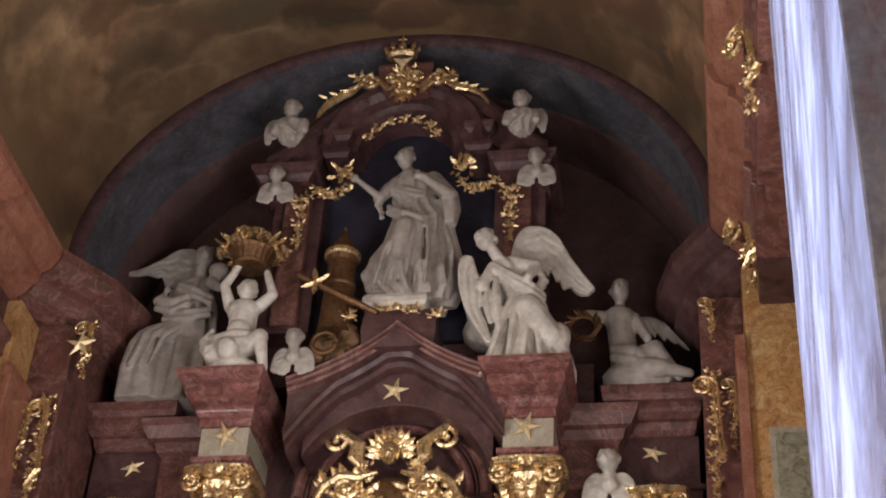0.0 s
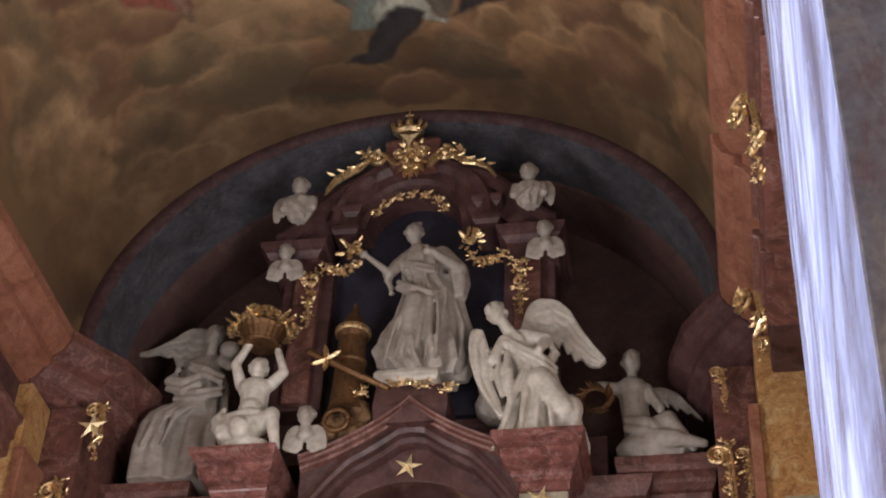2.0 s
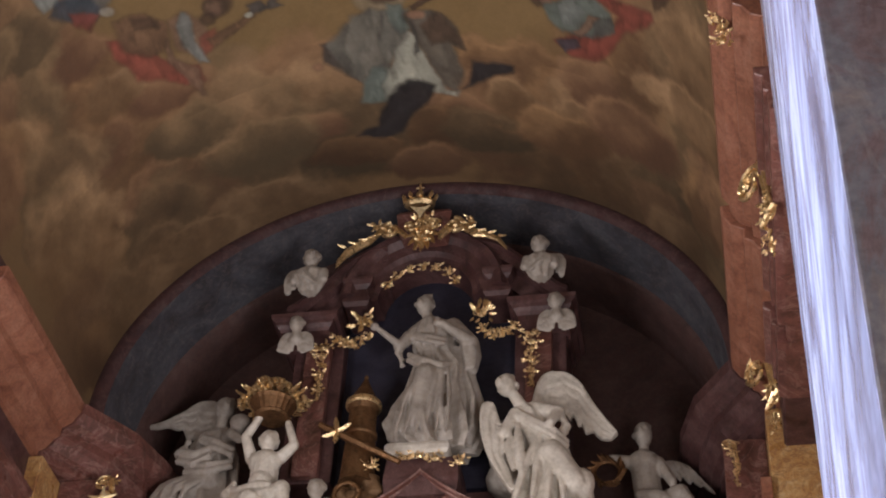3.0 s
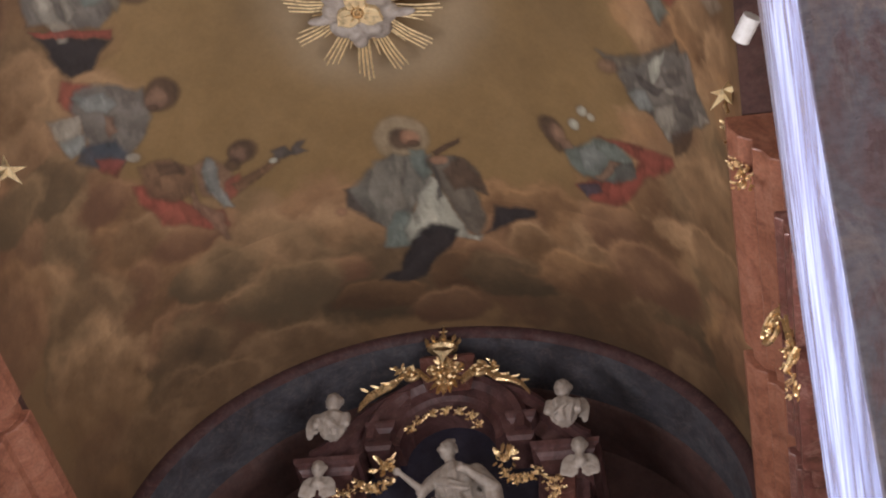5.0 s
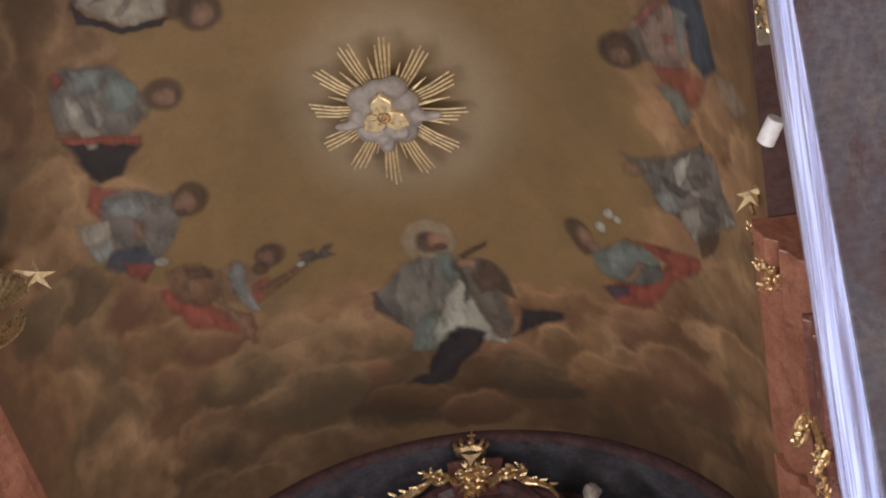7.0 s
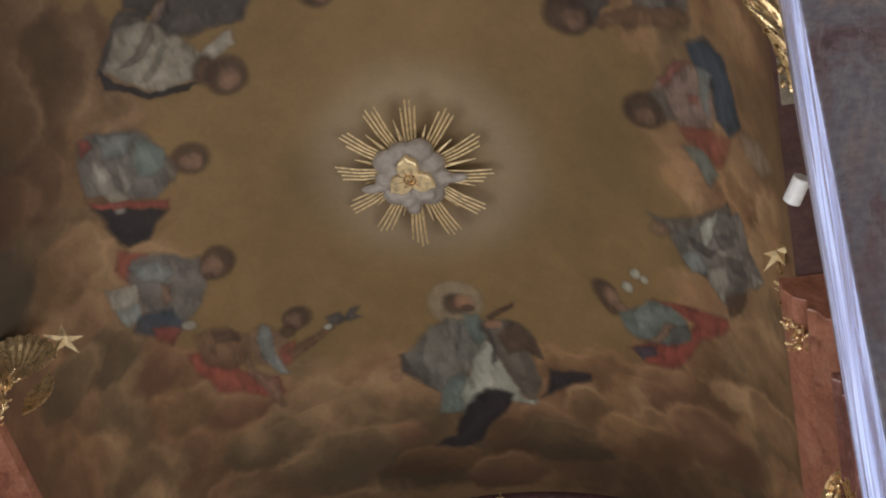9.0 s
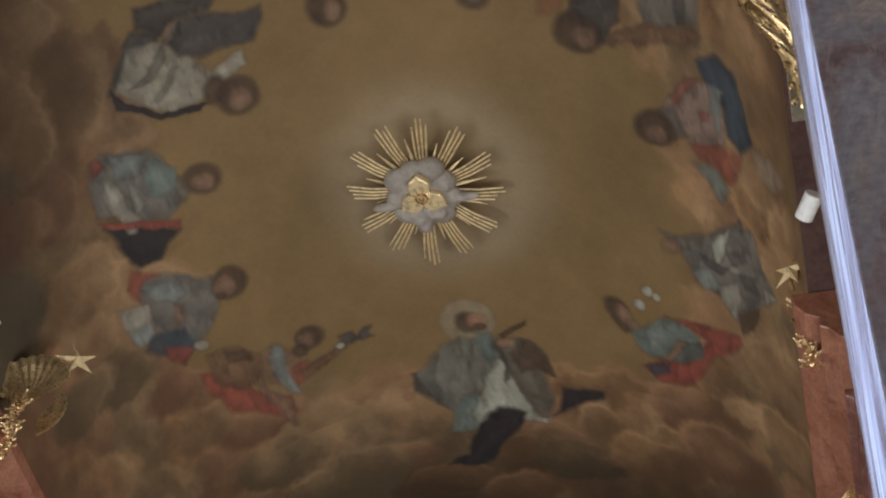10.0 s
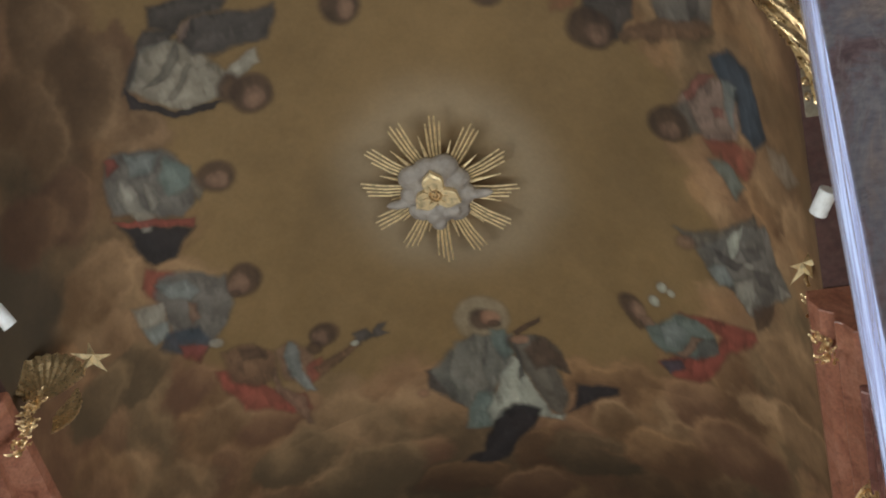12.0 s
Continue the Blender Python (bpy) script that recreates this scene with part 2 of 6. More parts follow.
def flourish(bm, rng, c, w, h, y, dense=16, drop=True):
    """A cluster of gilt leaves, buds and small volutes that fills about w x h."""
    for k in range(dense + dense // 2):
        u, v = rng.uniform(-0.5, 0.5), rng.uniform(-0.5, 0.5)
        p = Vector((c[0] + u * w, y - rng.uniform(0, 0.03), c[1] + v * h))
        a = math.atan2(v * h, u * w) + rng.uniform(-0.7, 0.7)
        size = rng.uniform(0.55, 1.0) * min(w, h) * 0.5
        leaf(bm, p, p + Vector((math.cos(a) * size, 0, math.sin(a) * size)), size * 0.55, rng.uniform(0.15, 0.45))
    for k in range(dense // 3):
        p = (c[0] + rng.uniform(-0.35, 0.35) * w, y - 0.04, c[1] + rng.uniform(-0.4, 0.4) * h)
        ball(bm, p, (min(w, h) * rng.uniform(0.06, 0.12),) * 3, sub=1)
    ball(bm, (c[0], y + 0.012, c[1]), (w * 0.3, 0.025, h * 0.32))
    for k in range(max(3, dense // 4)):
        scroll(bm, (c[0] + rng.uniform(-0.3, 0.3) * w, c[1] + rng.uniform(-0.35, 0.35) * h), min(w, h) * rng.uniform(0.16, 0.28), 1.4,
               min(w, h) * 0.045, rng.uniform(0, 6), rng.choice((-1, 1)), y - 0.03)


# ---------------------------------------------------------------- setting
AX, ZC, RISE = 3.5, 12.0, 3.0   # half width of the vault, its springing height and its rise
FRONT, BACK, ALTAR = -8.0, 13.45, 15.1


def make_vault():
    """The barrel vault with its fresco: colours are laid on in metres round the vault (s) and along it (y)."""
    nu, nd = 760, 600
    ys = np.concatenate([np.linspace(BACK, 5.4, nd), np.linspace(5.0, FRONT, 14)])
    th = np.linspace(0, math.pi, nu)
    X = np.repeat((AX * np.cos(th))[None], len(ys), 0)
    Y = np.repeat(ys[:, None], nu, 1)
    Z = np.repeat((ZC + RISE * np.sin(th))[None], len(ys), 0)
    S = np.repeat(((math.pi / 2 - th) * AX)[None], len(ys), 0)

    rs = np.random.RandomState(5)

    def value_noise(scale, octaves=5, gain=0.55, sx=1.0):
        out, amp, total = np.zeros_like(S), 1.0, 0.0
        for o in range(octaves):
            g = rs.rand(97, 97)
            u, v = (S * scale * sx + 40) % 96, (Y * scale + 40) % 96
            i, j = u.astype(int), v.astype(int)
            fu, fv = u - i, v - j
            fu, fv = fu * fu * (3 - 2 * fu), fv * fv * (3 - 2 * fv)
            out += amp * ((g[i, j] * (1 - fu) + g[i + 1, j] * fu) * (1 - fv) + (g[i, j + 1] * (1 - fu) + g[i + 1, j + 1] * fu) * fv)
            total, amp, scale = total + amp, amp * gain, scale * 2.03
        return out / total

    n1, n2, n3 = value_noise(0.7), value_noise(2.4), value_noise(7, 4)
    wobble_s, wobble_y = value_noise(3.2, 4) - 0.5, value_noise(3.2, 4) - 0.5
    C = np.empty(S.shape + (3,))
    C[:] = np.array((0.235, 0.15, 0.066))
    C *= (0.84 + 0.32 * n1)[..., None]
    C += (n2 - 0.5)[..., None] * np.array((0.05, 0.035, 0.022))

    def lay(mask, colour):
        C[:] = C * (1 - mask[..., None]) + np.asarray(colour) * mask[..., None]

    def edge(d, soft):
        k = np.clip((1 + soft - d) / (2 * soft), 0, 1)
        return k * k * (3 - 2 * k)

    # pale ring of light round the sunburst
    d = np.hypot(S - 0.14, (Y - 8.78) * 0.98) + (n2 - 0.5) * 0.16
    lay(np.exp(-((d - 0.86) / 0.3) ** 2) * 0.42 + np.exp(-(d / 0.7) ** 4) * 0.16, (0.42, 0.34, 0.25))

    # cloud banks round the open heaven
    dist = np.hypot(S / 3.45, (Y - 8.2) / 3.9) + (n1 - 0.5) * 0.25
    lay(np.clip((dist - 0.86) * 4, 0, 1) * 0.85, (0.15, 0.088, 0.045))
    rc = random.Random(11)
    yi = np.asarray(ys)

    def window(s, y, r):
        """The stretch of rows and columns within r of a place."""
        rows = np.nonzero(np.abs(yi - y) < r)[0]
        cols = np.nonzero(np.abs(S[0] - s) < r)[0]
        if not len(rows) or not len(cols):
            return None
        return slice(rows[0], rows[-1] + 1), slice(cols[0], cols[-1] + 1)

    def puff(s, y, a, b, strength=0.92):
        """One painted cloud: soft dark body, lit towards the open heaven, with a broken pale rim."""
        w = window(s, y, max(a, b) * 1.7)
        if w is None:
            return
        ds, dy = (S[w] - s + wobble_s[w] * a * 0.75) / a, (Y[w] - y + wobble_y[w] * b * 0.75) / b
        far = np.hypot(ds, dy)
        m = edge(far, 0.13 + 0.1 * rc.random()) * strength
        dark, light = rc.choice((((0.105, 0.055, 0.028), (0.33, 0.19, 0.095)), ((0.115, 0.057, 0.033), (0.31, 0.178, 0.097)),
                                 ((0.085, 0.058, 0.032), (0.29, 0.185, 0.1)), ((0.125, 0.07, 0.034), (0.4, 0.25, 0.14))))
        # clouds by the altar arch and far left have shade put into their colour
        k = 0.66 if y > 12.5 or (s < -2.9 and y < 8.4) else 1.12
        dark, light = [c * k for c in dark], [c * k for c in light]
        to = math.atan2(8.4 - y, 0.2 - s)
        toward = ds * math.cos(to) + dy * math.sin(to)
        lit = np.clip(0.3 + 0.42 * toward + (n2[w] - 0.5) * 0.9, 0, 1) ** 1.4
        lit = np.clip(lit + 0.5 * np.exp(-((far - 0.86) / 0.12) ** 2) * np.clip(toward + 0.1, 0, 1) * np.clip(n1[w] * 1.8 - 0.4, 0, 1), 0, 1.2)
        tint = np.asarray(dark) * (1 - lit[..., None]) + np.asarray(light) * lit[..., None]
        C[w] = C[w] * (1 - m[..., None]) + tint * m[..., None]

    banks = []
    while len(banks) < 150:
        s, y = rc.uniform(-5.3, 5.3), rc.uniform(5.4, 13.4)
        k = math.hypot(s / 3.45, (y - 8.2) / 3.9)
        if k > 0.96 or (y > 11.9 and k > 0.9):
            banks.append((k, s, y))
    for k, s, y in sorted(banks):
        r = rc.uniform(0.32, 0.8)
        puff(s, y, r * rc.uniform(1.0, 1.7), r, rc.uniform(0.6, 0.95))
    # dark patch in the corner: the side arch's shaded recess put into the paint
    d = np.hypot((S + 5.0 + wobble_s * 0.4) / 0.8, (Y - 7.9 + wobble_y * 0.4) / 0.85)
    lay(edge(d, 0.3) * 0.9, (0.06, 0.045, 0.03))

    HALO, CAPE, DUSK, SKIN = (0.3, 0.255, 0.19), (0.165, 0.155, 0.135), (0.07, 0.06, 0.056), (0.28, 0.15, 0.095)
    SHADE, UMBER, WHITE, TEAL = (0.125, 0.108, 0.09), (0.08, 0.047, 0.03), (0.37, 0.37, 0.32), (0.14, 0.168, 0.155)
    BLACK, RED, BROWN, FLESH = (0.026, 0.022, 0.024), (0.23, 0.06, 0.044), (0.15, 0.085, 0.05), (0.21, 0.125, 0.084)
    GREY, BLUE, PALE, ROSE, NAVY = (0.15, 0.136, 0.125), (0.2, 0.212, 0.205), (0.3, 0.275, 0.235), (0.26, 0.18, 0.15), (0.042, 0.056, 0.078)
    folds, drape = value_noise(4.0, 3, 0.6, 2.6), value_noise(9.0, 3, 0.6, 0.4)

    def paint_in(w, d, colour, alpha, size, pleat=0.0):
        """Lays paint where d < 0, with brushed folds and a soft dark contour."""
        soft = min(0.035, 0.3 * size)
        m = np.clip(0.5 - d / (2 * soft), 0, 1)
        m = m * m * (3 - 2 * m) * alpha
        contour = np.exp(-((d - 0.008) / 0.02) ** 2) * 0.22 * alpha
        depth = np.clip(-d / (0.6 * size + 0.02), 0, 1)
        form = 0.8 + 0.34 * depth + (folds[w] - 0.5) * 0.85 + (drape[w] - 0.5) * 0.35 + (n3[w] - 0.5) * 0.2 + pleat
        tint = np.asarray(colour) * np.clip(form, 0.35, 1.6)[..., None]
        C[w] = C[w] * (1 - contour[..., None]) + np.array((0.05, 0.036, 0.026)) * contour[..., None]
        C[w] = C[w] * (1 - m[..., None]) + tint * m[..., None]

    def shape(colour, alpha, *pts):
        """A patch of paint inside a rounded outline."""
        cs, cy = sum(p[0] for p in pts) / len(pts), sum(p[1] for p in pts) / len(pts)
        reach = max(math.hypot(p[0] - cs, p[1] - cy) for p in pts)
        w = window(cs, cy, reach + 0.15)
        if w is None:
            return
        px, py = S[w] + wobble_s[w] * 0.14, Y[w] + wobble_y[w] * 0.14
        d2, inside = np.full(px.shape, 9.0), np.zeros(px.shape, bool)
        for (ax, ay), (bx, by) in zip(pts, pts[1:] + pts[:1]):
            ex, ey = bx - ax, by - ay
            u = np.clip(((px - ax) * ex + (py - ay) * ey) / max(1e-9, ex * ex + ey * ey), 0, 1)
            d2 = np.minimum(d2, (px - ax - u * ex) ** 2 + (py - ay - u * ey) ** 2)
            cross = (ay > py) != (by > py)
            inside ^= cross & (px < ax + (py - ay) * ex / (ey if abs(ey) > 1e-9 else 1e-9))
        d = np.sqrt(d2) * np.where(inside, -1, 1)
        # pleats run along the longer way of the patch
        q = [(p[0] - cs, p[1] - cy) for p in pts]
        lie = 0.5 * math.atan2(2 * sum(x * y for x, y in q), sum(x * x - y * y for x, y in q))
        across = -(px - cs) * math.sin(lie) + (py - cy) * math.cos(lie)
        paint_in(w, d, colour, alpha, max(0.03, -d.min()), 0.12 * np.sin(across * 26 + folds[w] * 10) * min(1.0, reach * 2.5))

    def oval(colour, alpha, s, y, a, b, turn):
        """A rounded dab of paint."""
        w = window(s, y, max(a, b) * 1.6 + 0.05)
        if w is None:
            return
        c, n = math.cos(radians(turn)), math.sin(radians(turn))
        ds, dy = S[w] - s + wobble_s[w] * 0.06, Y[w] - y + wobble_y[w] * 0.06
        paint_in(w, (np.hypot((ds * c + dy * n) / a, (-ds * n + dy * c) / b) - 1) * min(a, b), colour, alpha, min(a, b))

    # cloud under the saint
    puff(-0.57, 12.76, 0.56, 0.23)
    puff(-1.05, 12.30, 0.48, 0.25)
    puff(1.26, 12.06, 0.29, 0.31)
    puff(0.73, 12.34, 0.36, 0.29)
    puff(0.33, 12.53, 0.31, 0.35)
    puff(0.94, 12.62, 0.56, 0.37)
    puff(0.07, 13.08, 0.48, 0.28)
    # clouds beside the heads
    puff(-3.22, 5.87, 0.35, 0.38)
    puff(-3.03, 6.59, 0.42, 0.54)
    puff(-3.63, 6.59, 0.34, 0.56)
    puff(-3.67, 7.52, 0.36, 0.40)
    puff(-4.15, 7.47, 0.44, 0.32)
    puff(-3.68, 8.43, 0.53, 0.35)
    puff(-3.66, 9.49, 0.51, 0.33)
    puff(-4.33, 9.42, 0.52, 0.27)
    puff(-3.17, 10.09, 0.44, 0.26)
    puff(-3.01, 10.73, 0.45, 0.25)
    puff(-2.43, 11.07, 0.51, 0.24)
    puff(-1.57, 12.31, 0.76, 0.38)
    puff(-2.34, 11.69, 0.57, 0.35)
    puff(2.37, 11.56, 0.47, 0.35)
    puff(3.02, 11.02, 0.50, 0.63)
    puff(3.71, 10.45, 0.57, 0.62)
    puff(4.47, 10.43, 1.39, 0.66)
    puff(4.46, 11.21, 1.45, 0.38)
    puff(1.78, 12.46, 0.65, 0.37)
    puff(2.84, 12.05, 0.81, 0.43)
    # saint
    oval(HALO, 0.55, 0.06, 10.59, 0.29, 0.30, 7)
    shape(DUSK, 0.95, (-0.69, 11.18), (-0.47, 11.15), (-0.29, 11.49), (-0.33, 11.76), (-0.49, 11.63), (-0.70, 11.42))
    oval(SKIN, 0.80, -0.78, 11.45, 0.06, 0.05, 17)
    shape(CAPE, 0.95, (-0.28, 10.86), (-0.05, 10.78), (0.14, 10.85), (0.10, 11.29), (-0.09, 11.68), (-0.28, 11.84), (-0.51, 11.58), (-0.66, 11.21), (-0.45, 11.02))
    shape(TEAL, 0.95, (-0.23, 11.58), (-0.02, 11.64), (-0.14, 12.10), (-0.43, 12.07))
    shape(WHITE, 0.95, (0.19, 11.06), (0.31, 11.14), (0.45, 11.64), (0.56, 11.98), (0.71, 12.01), (0.67, 12.11), (0.21, 11.91), (-0.16, 12.08), (-0.14, 11.86), (0.04, 11.50))
    shape(CAPE, 0.95, (0.07, 10.83), (0.35, 10.82), (0.25, 11.14), (0.05, 11.51), (-0.09, 11.66), (-0.03, 11.16))
    shape(SHADE, 0.95, (0.31, 10.87), (0.62, 10.89), (0.81, 11.09), (0.88, 11.39), (0.73, 11.35), (0.77, 11.71), (0.69, 12.01), (0.52, 11.89), (0.40, 11.43), (0.30, 11.14))
    shape(UMBER, 0.85, (0.43, 11.05), (0.66, 10.93), (0.83, 11.17), (0.88, 11.41), (0.72, 11.30), (0.50, 11.33))
    shape(BLACK, 0.98, (0.21, 11.82), (0.43, 11.88), (0.38, 12.04), (0.18, 12.27), (-0.04, 12.58), (-0.28, 12.62), (-0.59, 12.56), (-0.31, 12.44), (-0.21, 12.15), (-0.01, 11.94))
    shape(BLACK, 0.98, (0.75, 11.98), (0.94, 11.57), (1.35, 11.58), (1.34, 11.69), (1.14, 11.75), (0.95, 11.88))
    shape(TEAL, 0.90, (0.11, 10.72), (0.29, 10.74), (0.30, 11.08), (0.17, 11.14), (0.12, 10.93))
    shape(UMBER, 0.95, (0.37, 10.79), (0.69, 10.61), (0.69, 10.68), (0.40, 10.87))
    shape(DUSK, 0.80, (0.31, 10.99), (0.35, 10.99), (0.36, 11.43), (0.30, 11.48))
    oval(UMBER, 0.90, 0.05, 10.59, 0.13, 0.14, 8)
    oval(SKIN, 0.90, 0.14, 10.58, 0.11, 0.10, 7)
    oval(UMBER, 0.80, 0.17, 10.66, 0.07, 0.05, 7)
    oval(SKIN, 0.80, 0.41, 10.92, 0.10, 0.06, 4)
    # bearded figure with staff
    shape(RED, 0.90, (-2.83, 10.08), (-2.61, 10.21), (-2.51, 10.48), (-2.30, 10.69), (-2.04, 10.92), (-2.00, 11.11), (-2.23, 11.06), (-2.41, 10.89), (-2.70, 10.73), (-2.83, 10.39))
    shape(BROWN, 0.95, (-2.71, 9.91), (-2.35, 10.01), (-2.19, 10.25), (-2.23, 10.54), (-2.50, 10.57), (-2.70, 10.32))
    shape(UMBER, 0.80, (-2.54, 10.02), (-2.32, 10.07), (-2.29, 10.24), (-2.54, 10.15))
    shape(FLESH, 0.85, (-2.18, 10.20), (-1.96, 10.22), (-1.81, 10.45), (-1.78, 10.68), (-1.99, 10.79), (-2.17, 10.59))
    shape(RED, 0.70, (-1.90, 10.60), (-1.72, 10.54), (-1.68, 10.66), (-1.87, 10.80), (-1.96, 10.80))
    shape(BLUE, 0.90, (-2.02, 10.19), (-1.93, 10.29), (-1.96, 10.59), (-1.93, 10.90), (-2.02, 10.88), (-2.09, 10.56), (-2.11, 10.34))
    shape(FLESH, 0.90, (-2.23, 10.42), (-2.20, 10.71), (-2.04, 10.96), (-2.02, 11.32), (-2.09, 11.31), (-2.16, 11.02), (-2.32, 10.73))
    shape(BROWN, 0.90, (-1.83, 10.66), (-1.39, 10.55), (-1.27, 10.49), (-1.25, 10.59), (-1.53, 10.70), (-1.81, 10.78))
    shape(DUSK, 0.95, (-1.30, 10.40), (-1.16, 10.39), (-1.09, 10.49), (-1.03, 10.36), (-0.94, 10.37), (-0.97, 10.49), (-0.92, 10.56), (-1.10, 10.55), (-1.29, 10.56))
    oval(WHITE, 0.80, -1.32, 10.54, 0.05, 0.04, 22)
    oval(UMBER, 0.90, -1.60, 10.29, 0.16, 0.15, 24)
    oval(FLESH, 0.90, -1.65, 10.31, 0.11, 0.11, 25)
    oval(UMBER, 0.85, -1.75, 10.41, 0.09, 0.08, 26)
    # figure with a book
    shape(RED, 0.85, (-3.12, 8.60), (-2.88, 8.80), (-2.76, 9.01), (-3.11, 9.00), (-3.23, 8.77))
    shape(GREY, 0.95, (-3.02, 8.78), (-2.68, 8.89), (-2.39, 9.10), (-2.34, 9.35), (-2.50, 9.61), (-2.72, 9.76), (-3.09, 9.55), (-3.11, 9.23), (-3.15, 8.91))
    shape(BLUE, 0.90, (-3.07, 8.81), (-2.75, 8.96), (-2.68, 9.15), (-2.80, 9.21), (-3.02, 9.02))
    shape(PALE, 0.90, (-3.46, 8.88), (-3.11, 9.00), (-3.14, 9.36), (-3.36, 9.32), (-3.47, 9.07))
    shape(BLUE, 0.90, (-3.43, 9.12), (-3.10, 9.25), (-3.15, 9.45), (-3.36, 9.37))
    shape(NAVY, 0.85, (-3.18, 9.38), (-2.83, 9.52), (-2.71, 9.78), (-2.96, 9.83), (-3.24, 9.64), (-3.33, 9.46))
    shape(RED, 0.80, (-3.12, 9.59), (-2.78, 9.78), (-2.97, 9.88), (-3.15, 9.73))
    shape(FLESH, 0.85, (-2.84, 9.22), (-2.74, 9.28), (-2.77, 9.44), (-2.87, 9.46), (-2.87, 9.36))
    oval(PALE, 0.80, -2.72, 9.79, 0.08, 0.05, 32)
    oval(UMBER, 0.92, -2.20, 9.26, 0.19, 0.18, 27)
    oval(FLESH, 0.90, -2.27, 9.28, 0.12, 0.13, 28)
    oval(UMBER, 0.70, -2.34, 9.37, 0.06, 0.04, 29)
    # seated figure with a dark book
    shape(BLACK, 0.97, (-3.26, 8.01), (-2.49, 8.42), (-2.67, 8.54), (-2.77, 8.66), (-3.04, 8.61), (-3.13, 8.43), (-3.17, 8.22))
    shape(GREY, 0.95, (-2.99, 7.31), (-2.72, 7.41), (-2.42, 7.63), (-2.30, 7.90), (-2.37, 8.18), (-2.57, 8.26), (-2.81, 8.17), (-2.97, 7.99), (-3.24, 7.87), (-3.23, 7.57), (-3.12, 7.37))
    shape(TEAL, 0.90, (-2.54, 7.60), (-2.31, 7.79), (-2.34, 8.01), (-2.61, 8.01), (-2.65, 7.76))
    shape(BLUE, 0.90, (-2.88, 7.37), (-2.56, 7.56), (-2.70, 7.69), (-2.91, 7.61))
    shape(RED, 0.85, (-3.12, 7.33), (-3.01, 7.35), (-2.98, 7.45), (-3.15, 7.49))
    shape(PALE, 0.75, (-3.03, 7.54), (-2.89, 7.71), (-2.90, 7.98), (-2.84, 8.15), (-2.92, 8.24), (-3.03, 8.20), (-3.08, 7.92), (-3.12, 7.68))
    shape(PALE, 0.60, (-2.77, 7.73), (-2.69, 7.83), (-2.72, 8.03), (-2.85, 8.10))
    shape(RED, 0.90, (-3.28, 7.93), (-2.78, 8.20), (-2.45, 8.35), (-2.49, 8.42), (-2.84, 8.25), (-3.25, 8.02))
    shape(SHADE, 0.85, (-2.31, 7.89), (-2.20, 8.08), (-2.33, 8.22), (-2.39, 8.09))
    oval(UMBER, 0.90, -2.10, 8.04, 0.20, 0.17, 25)
    oval(FLESH, 0.85, -2.10, 8.08, 0.12, 0.10, 25)
    # robed figure
    shape(DUSK, 0.95, (-2.14, 6.17), (-1.74, 6.18), (-1.40, 6.31), (-1.48, 6.44), (-1.81, 6.40), (-1.96, 6.49), (-2.19, 6.36))
    shape(DUSK, 0.95, (-2.25, 6.36), (-1.95, 6.45), (-2.07, 6.57), (-2.38, 6.55), (-2.53, 6.84), (-2.67, 6.86), (-2.53, 6.60))
    shape(PALE, 0.80, (-2.36, 6.51), (-1.98, 6.55), (-1.77, 6.84), (-1.67, 7.02), (-1.79, 7.26), (-2.08, 7.27), (-2.41, 7.06), (-2.59, 6.86), (-2.47, 6.67))
    shape(SHADE, 0.80, (-1.99, 6.57), (-2.00, 6.72), (-2.31, 6.91), (-2.47, 6.92), (-2.21, 6.75))
    shape(SHADE, 0.60, (-1.96, 6.81), (-1.92, 6.87), (-2.16, 7.06), (-2.30, 7.08))
    shape(DUSK, 0.97, (-1.97, 6.56), (-1.78, 6.40), (-1.56, 6.44), (-1.03, 6.54), (-1.05, 6.66), (-1.20, 6.86), (-1.47, 6.85), (-1.70, 6.86), (-1.87, 6.77))
    shape(ROSE, 0.60, (-1.95, 6.46), (-1.77, 6.40), (-1.86, 6.58), (-1.97, 6.60))
    shape(BLACK, 0.95, (-2.64, 6.81), (-2.55, 7.00), (-2.22, 7.21), (-1.76, 7.31), (-1.86, 7.37), (-2.24, 7.27), (-2.66, 7.03))
    shape(PALE, 0.85, (-1.69, 7.03), (-1.34, 6.92), (-1.34, 7.06), (-1.59, 7.15))
    oval(UMBER, 0.90, -1.68, 7.20, 0.12, 0.15, 22)
    oval(UMBER, 0.92, -1.49, 7.34, 0.21, 0.20, 20)
    oval(FLESH, 0.88, -1.48, 7.38, 0.11, 0.12, 21)
    # heads by the far edge
    oval(UMBER, 0.92, -0.44, 6.72, 0.19, 0.18, 13)
    oval(FLESH, 0.85, -0.39, 6.75, 0.09, 0.11, 13)
    shape(GREY, 0.80, (-0.83, 6.49), (-0.63, 6.53), (-0.61, 6.60), (-0.79, 6.55))
    oval(UMBER, 0.90, 0.94, 6.82, 0.15, 0.10, 2)
    oval(GREY, 0.70, 0.96, 6.80, 0.07, 0.06, 3)
    # figure bending over
    shape(RED, 0.40, (1.58, 6.76), (1.85, 6.75), (1.78, 6.96), (1.54, 7.00))
    shape(DUSK, 0.95, (1.95, 6.70), (2.46, 6.64), (2.42, 6.98), (2.19, 7.22), (1.98, 7.21), (1.87, 7.02))
    shape(GREY, 0.90, (2.65, 6.61), (3.54, 6.39), (3.46, 6.77), (3.10, 6.93), (2.76, 6.96), (2.69, 6.82))
    shape(DUSK, 0.70, (3.09, 6.51), (3.30, 6.46), (3.28, 6.75), (3.12, 6.83))
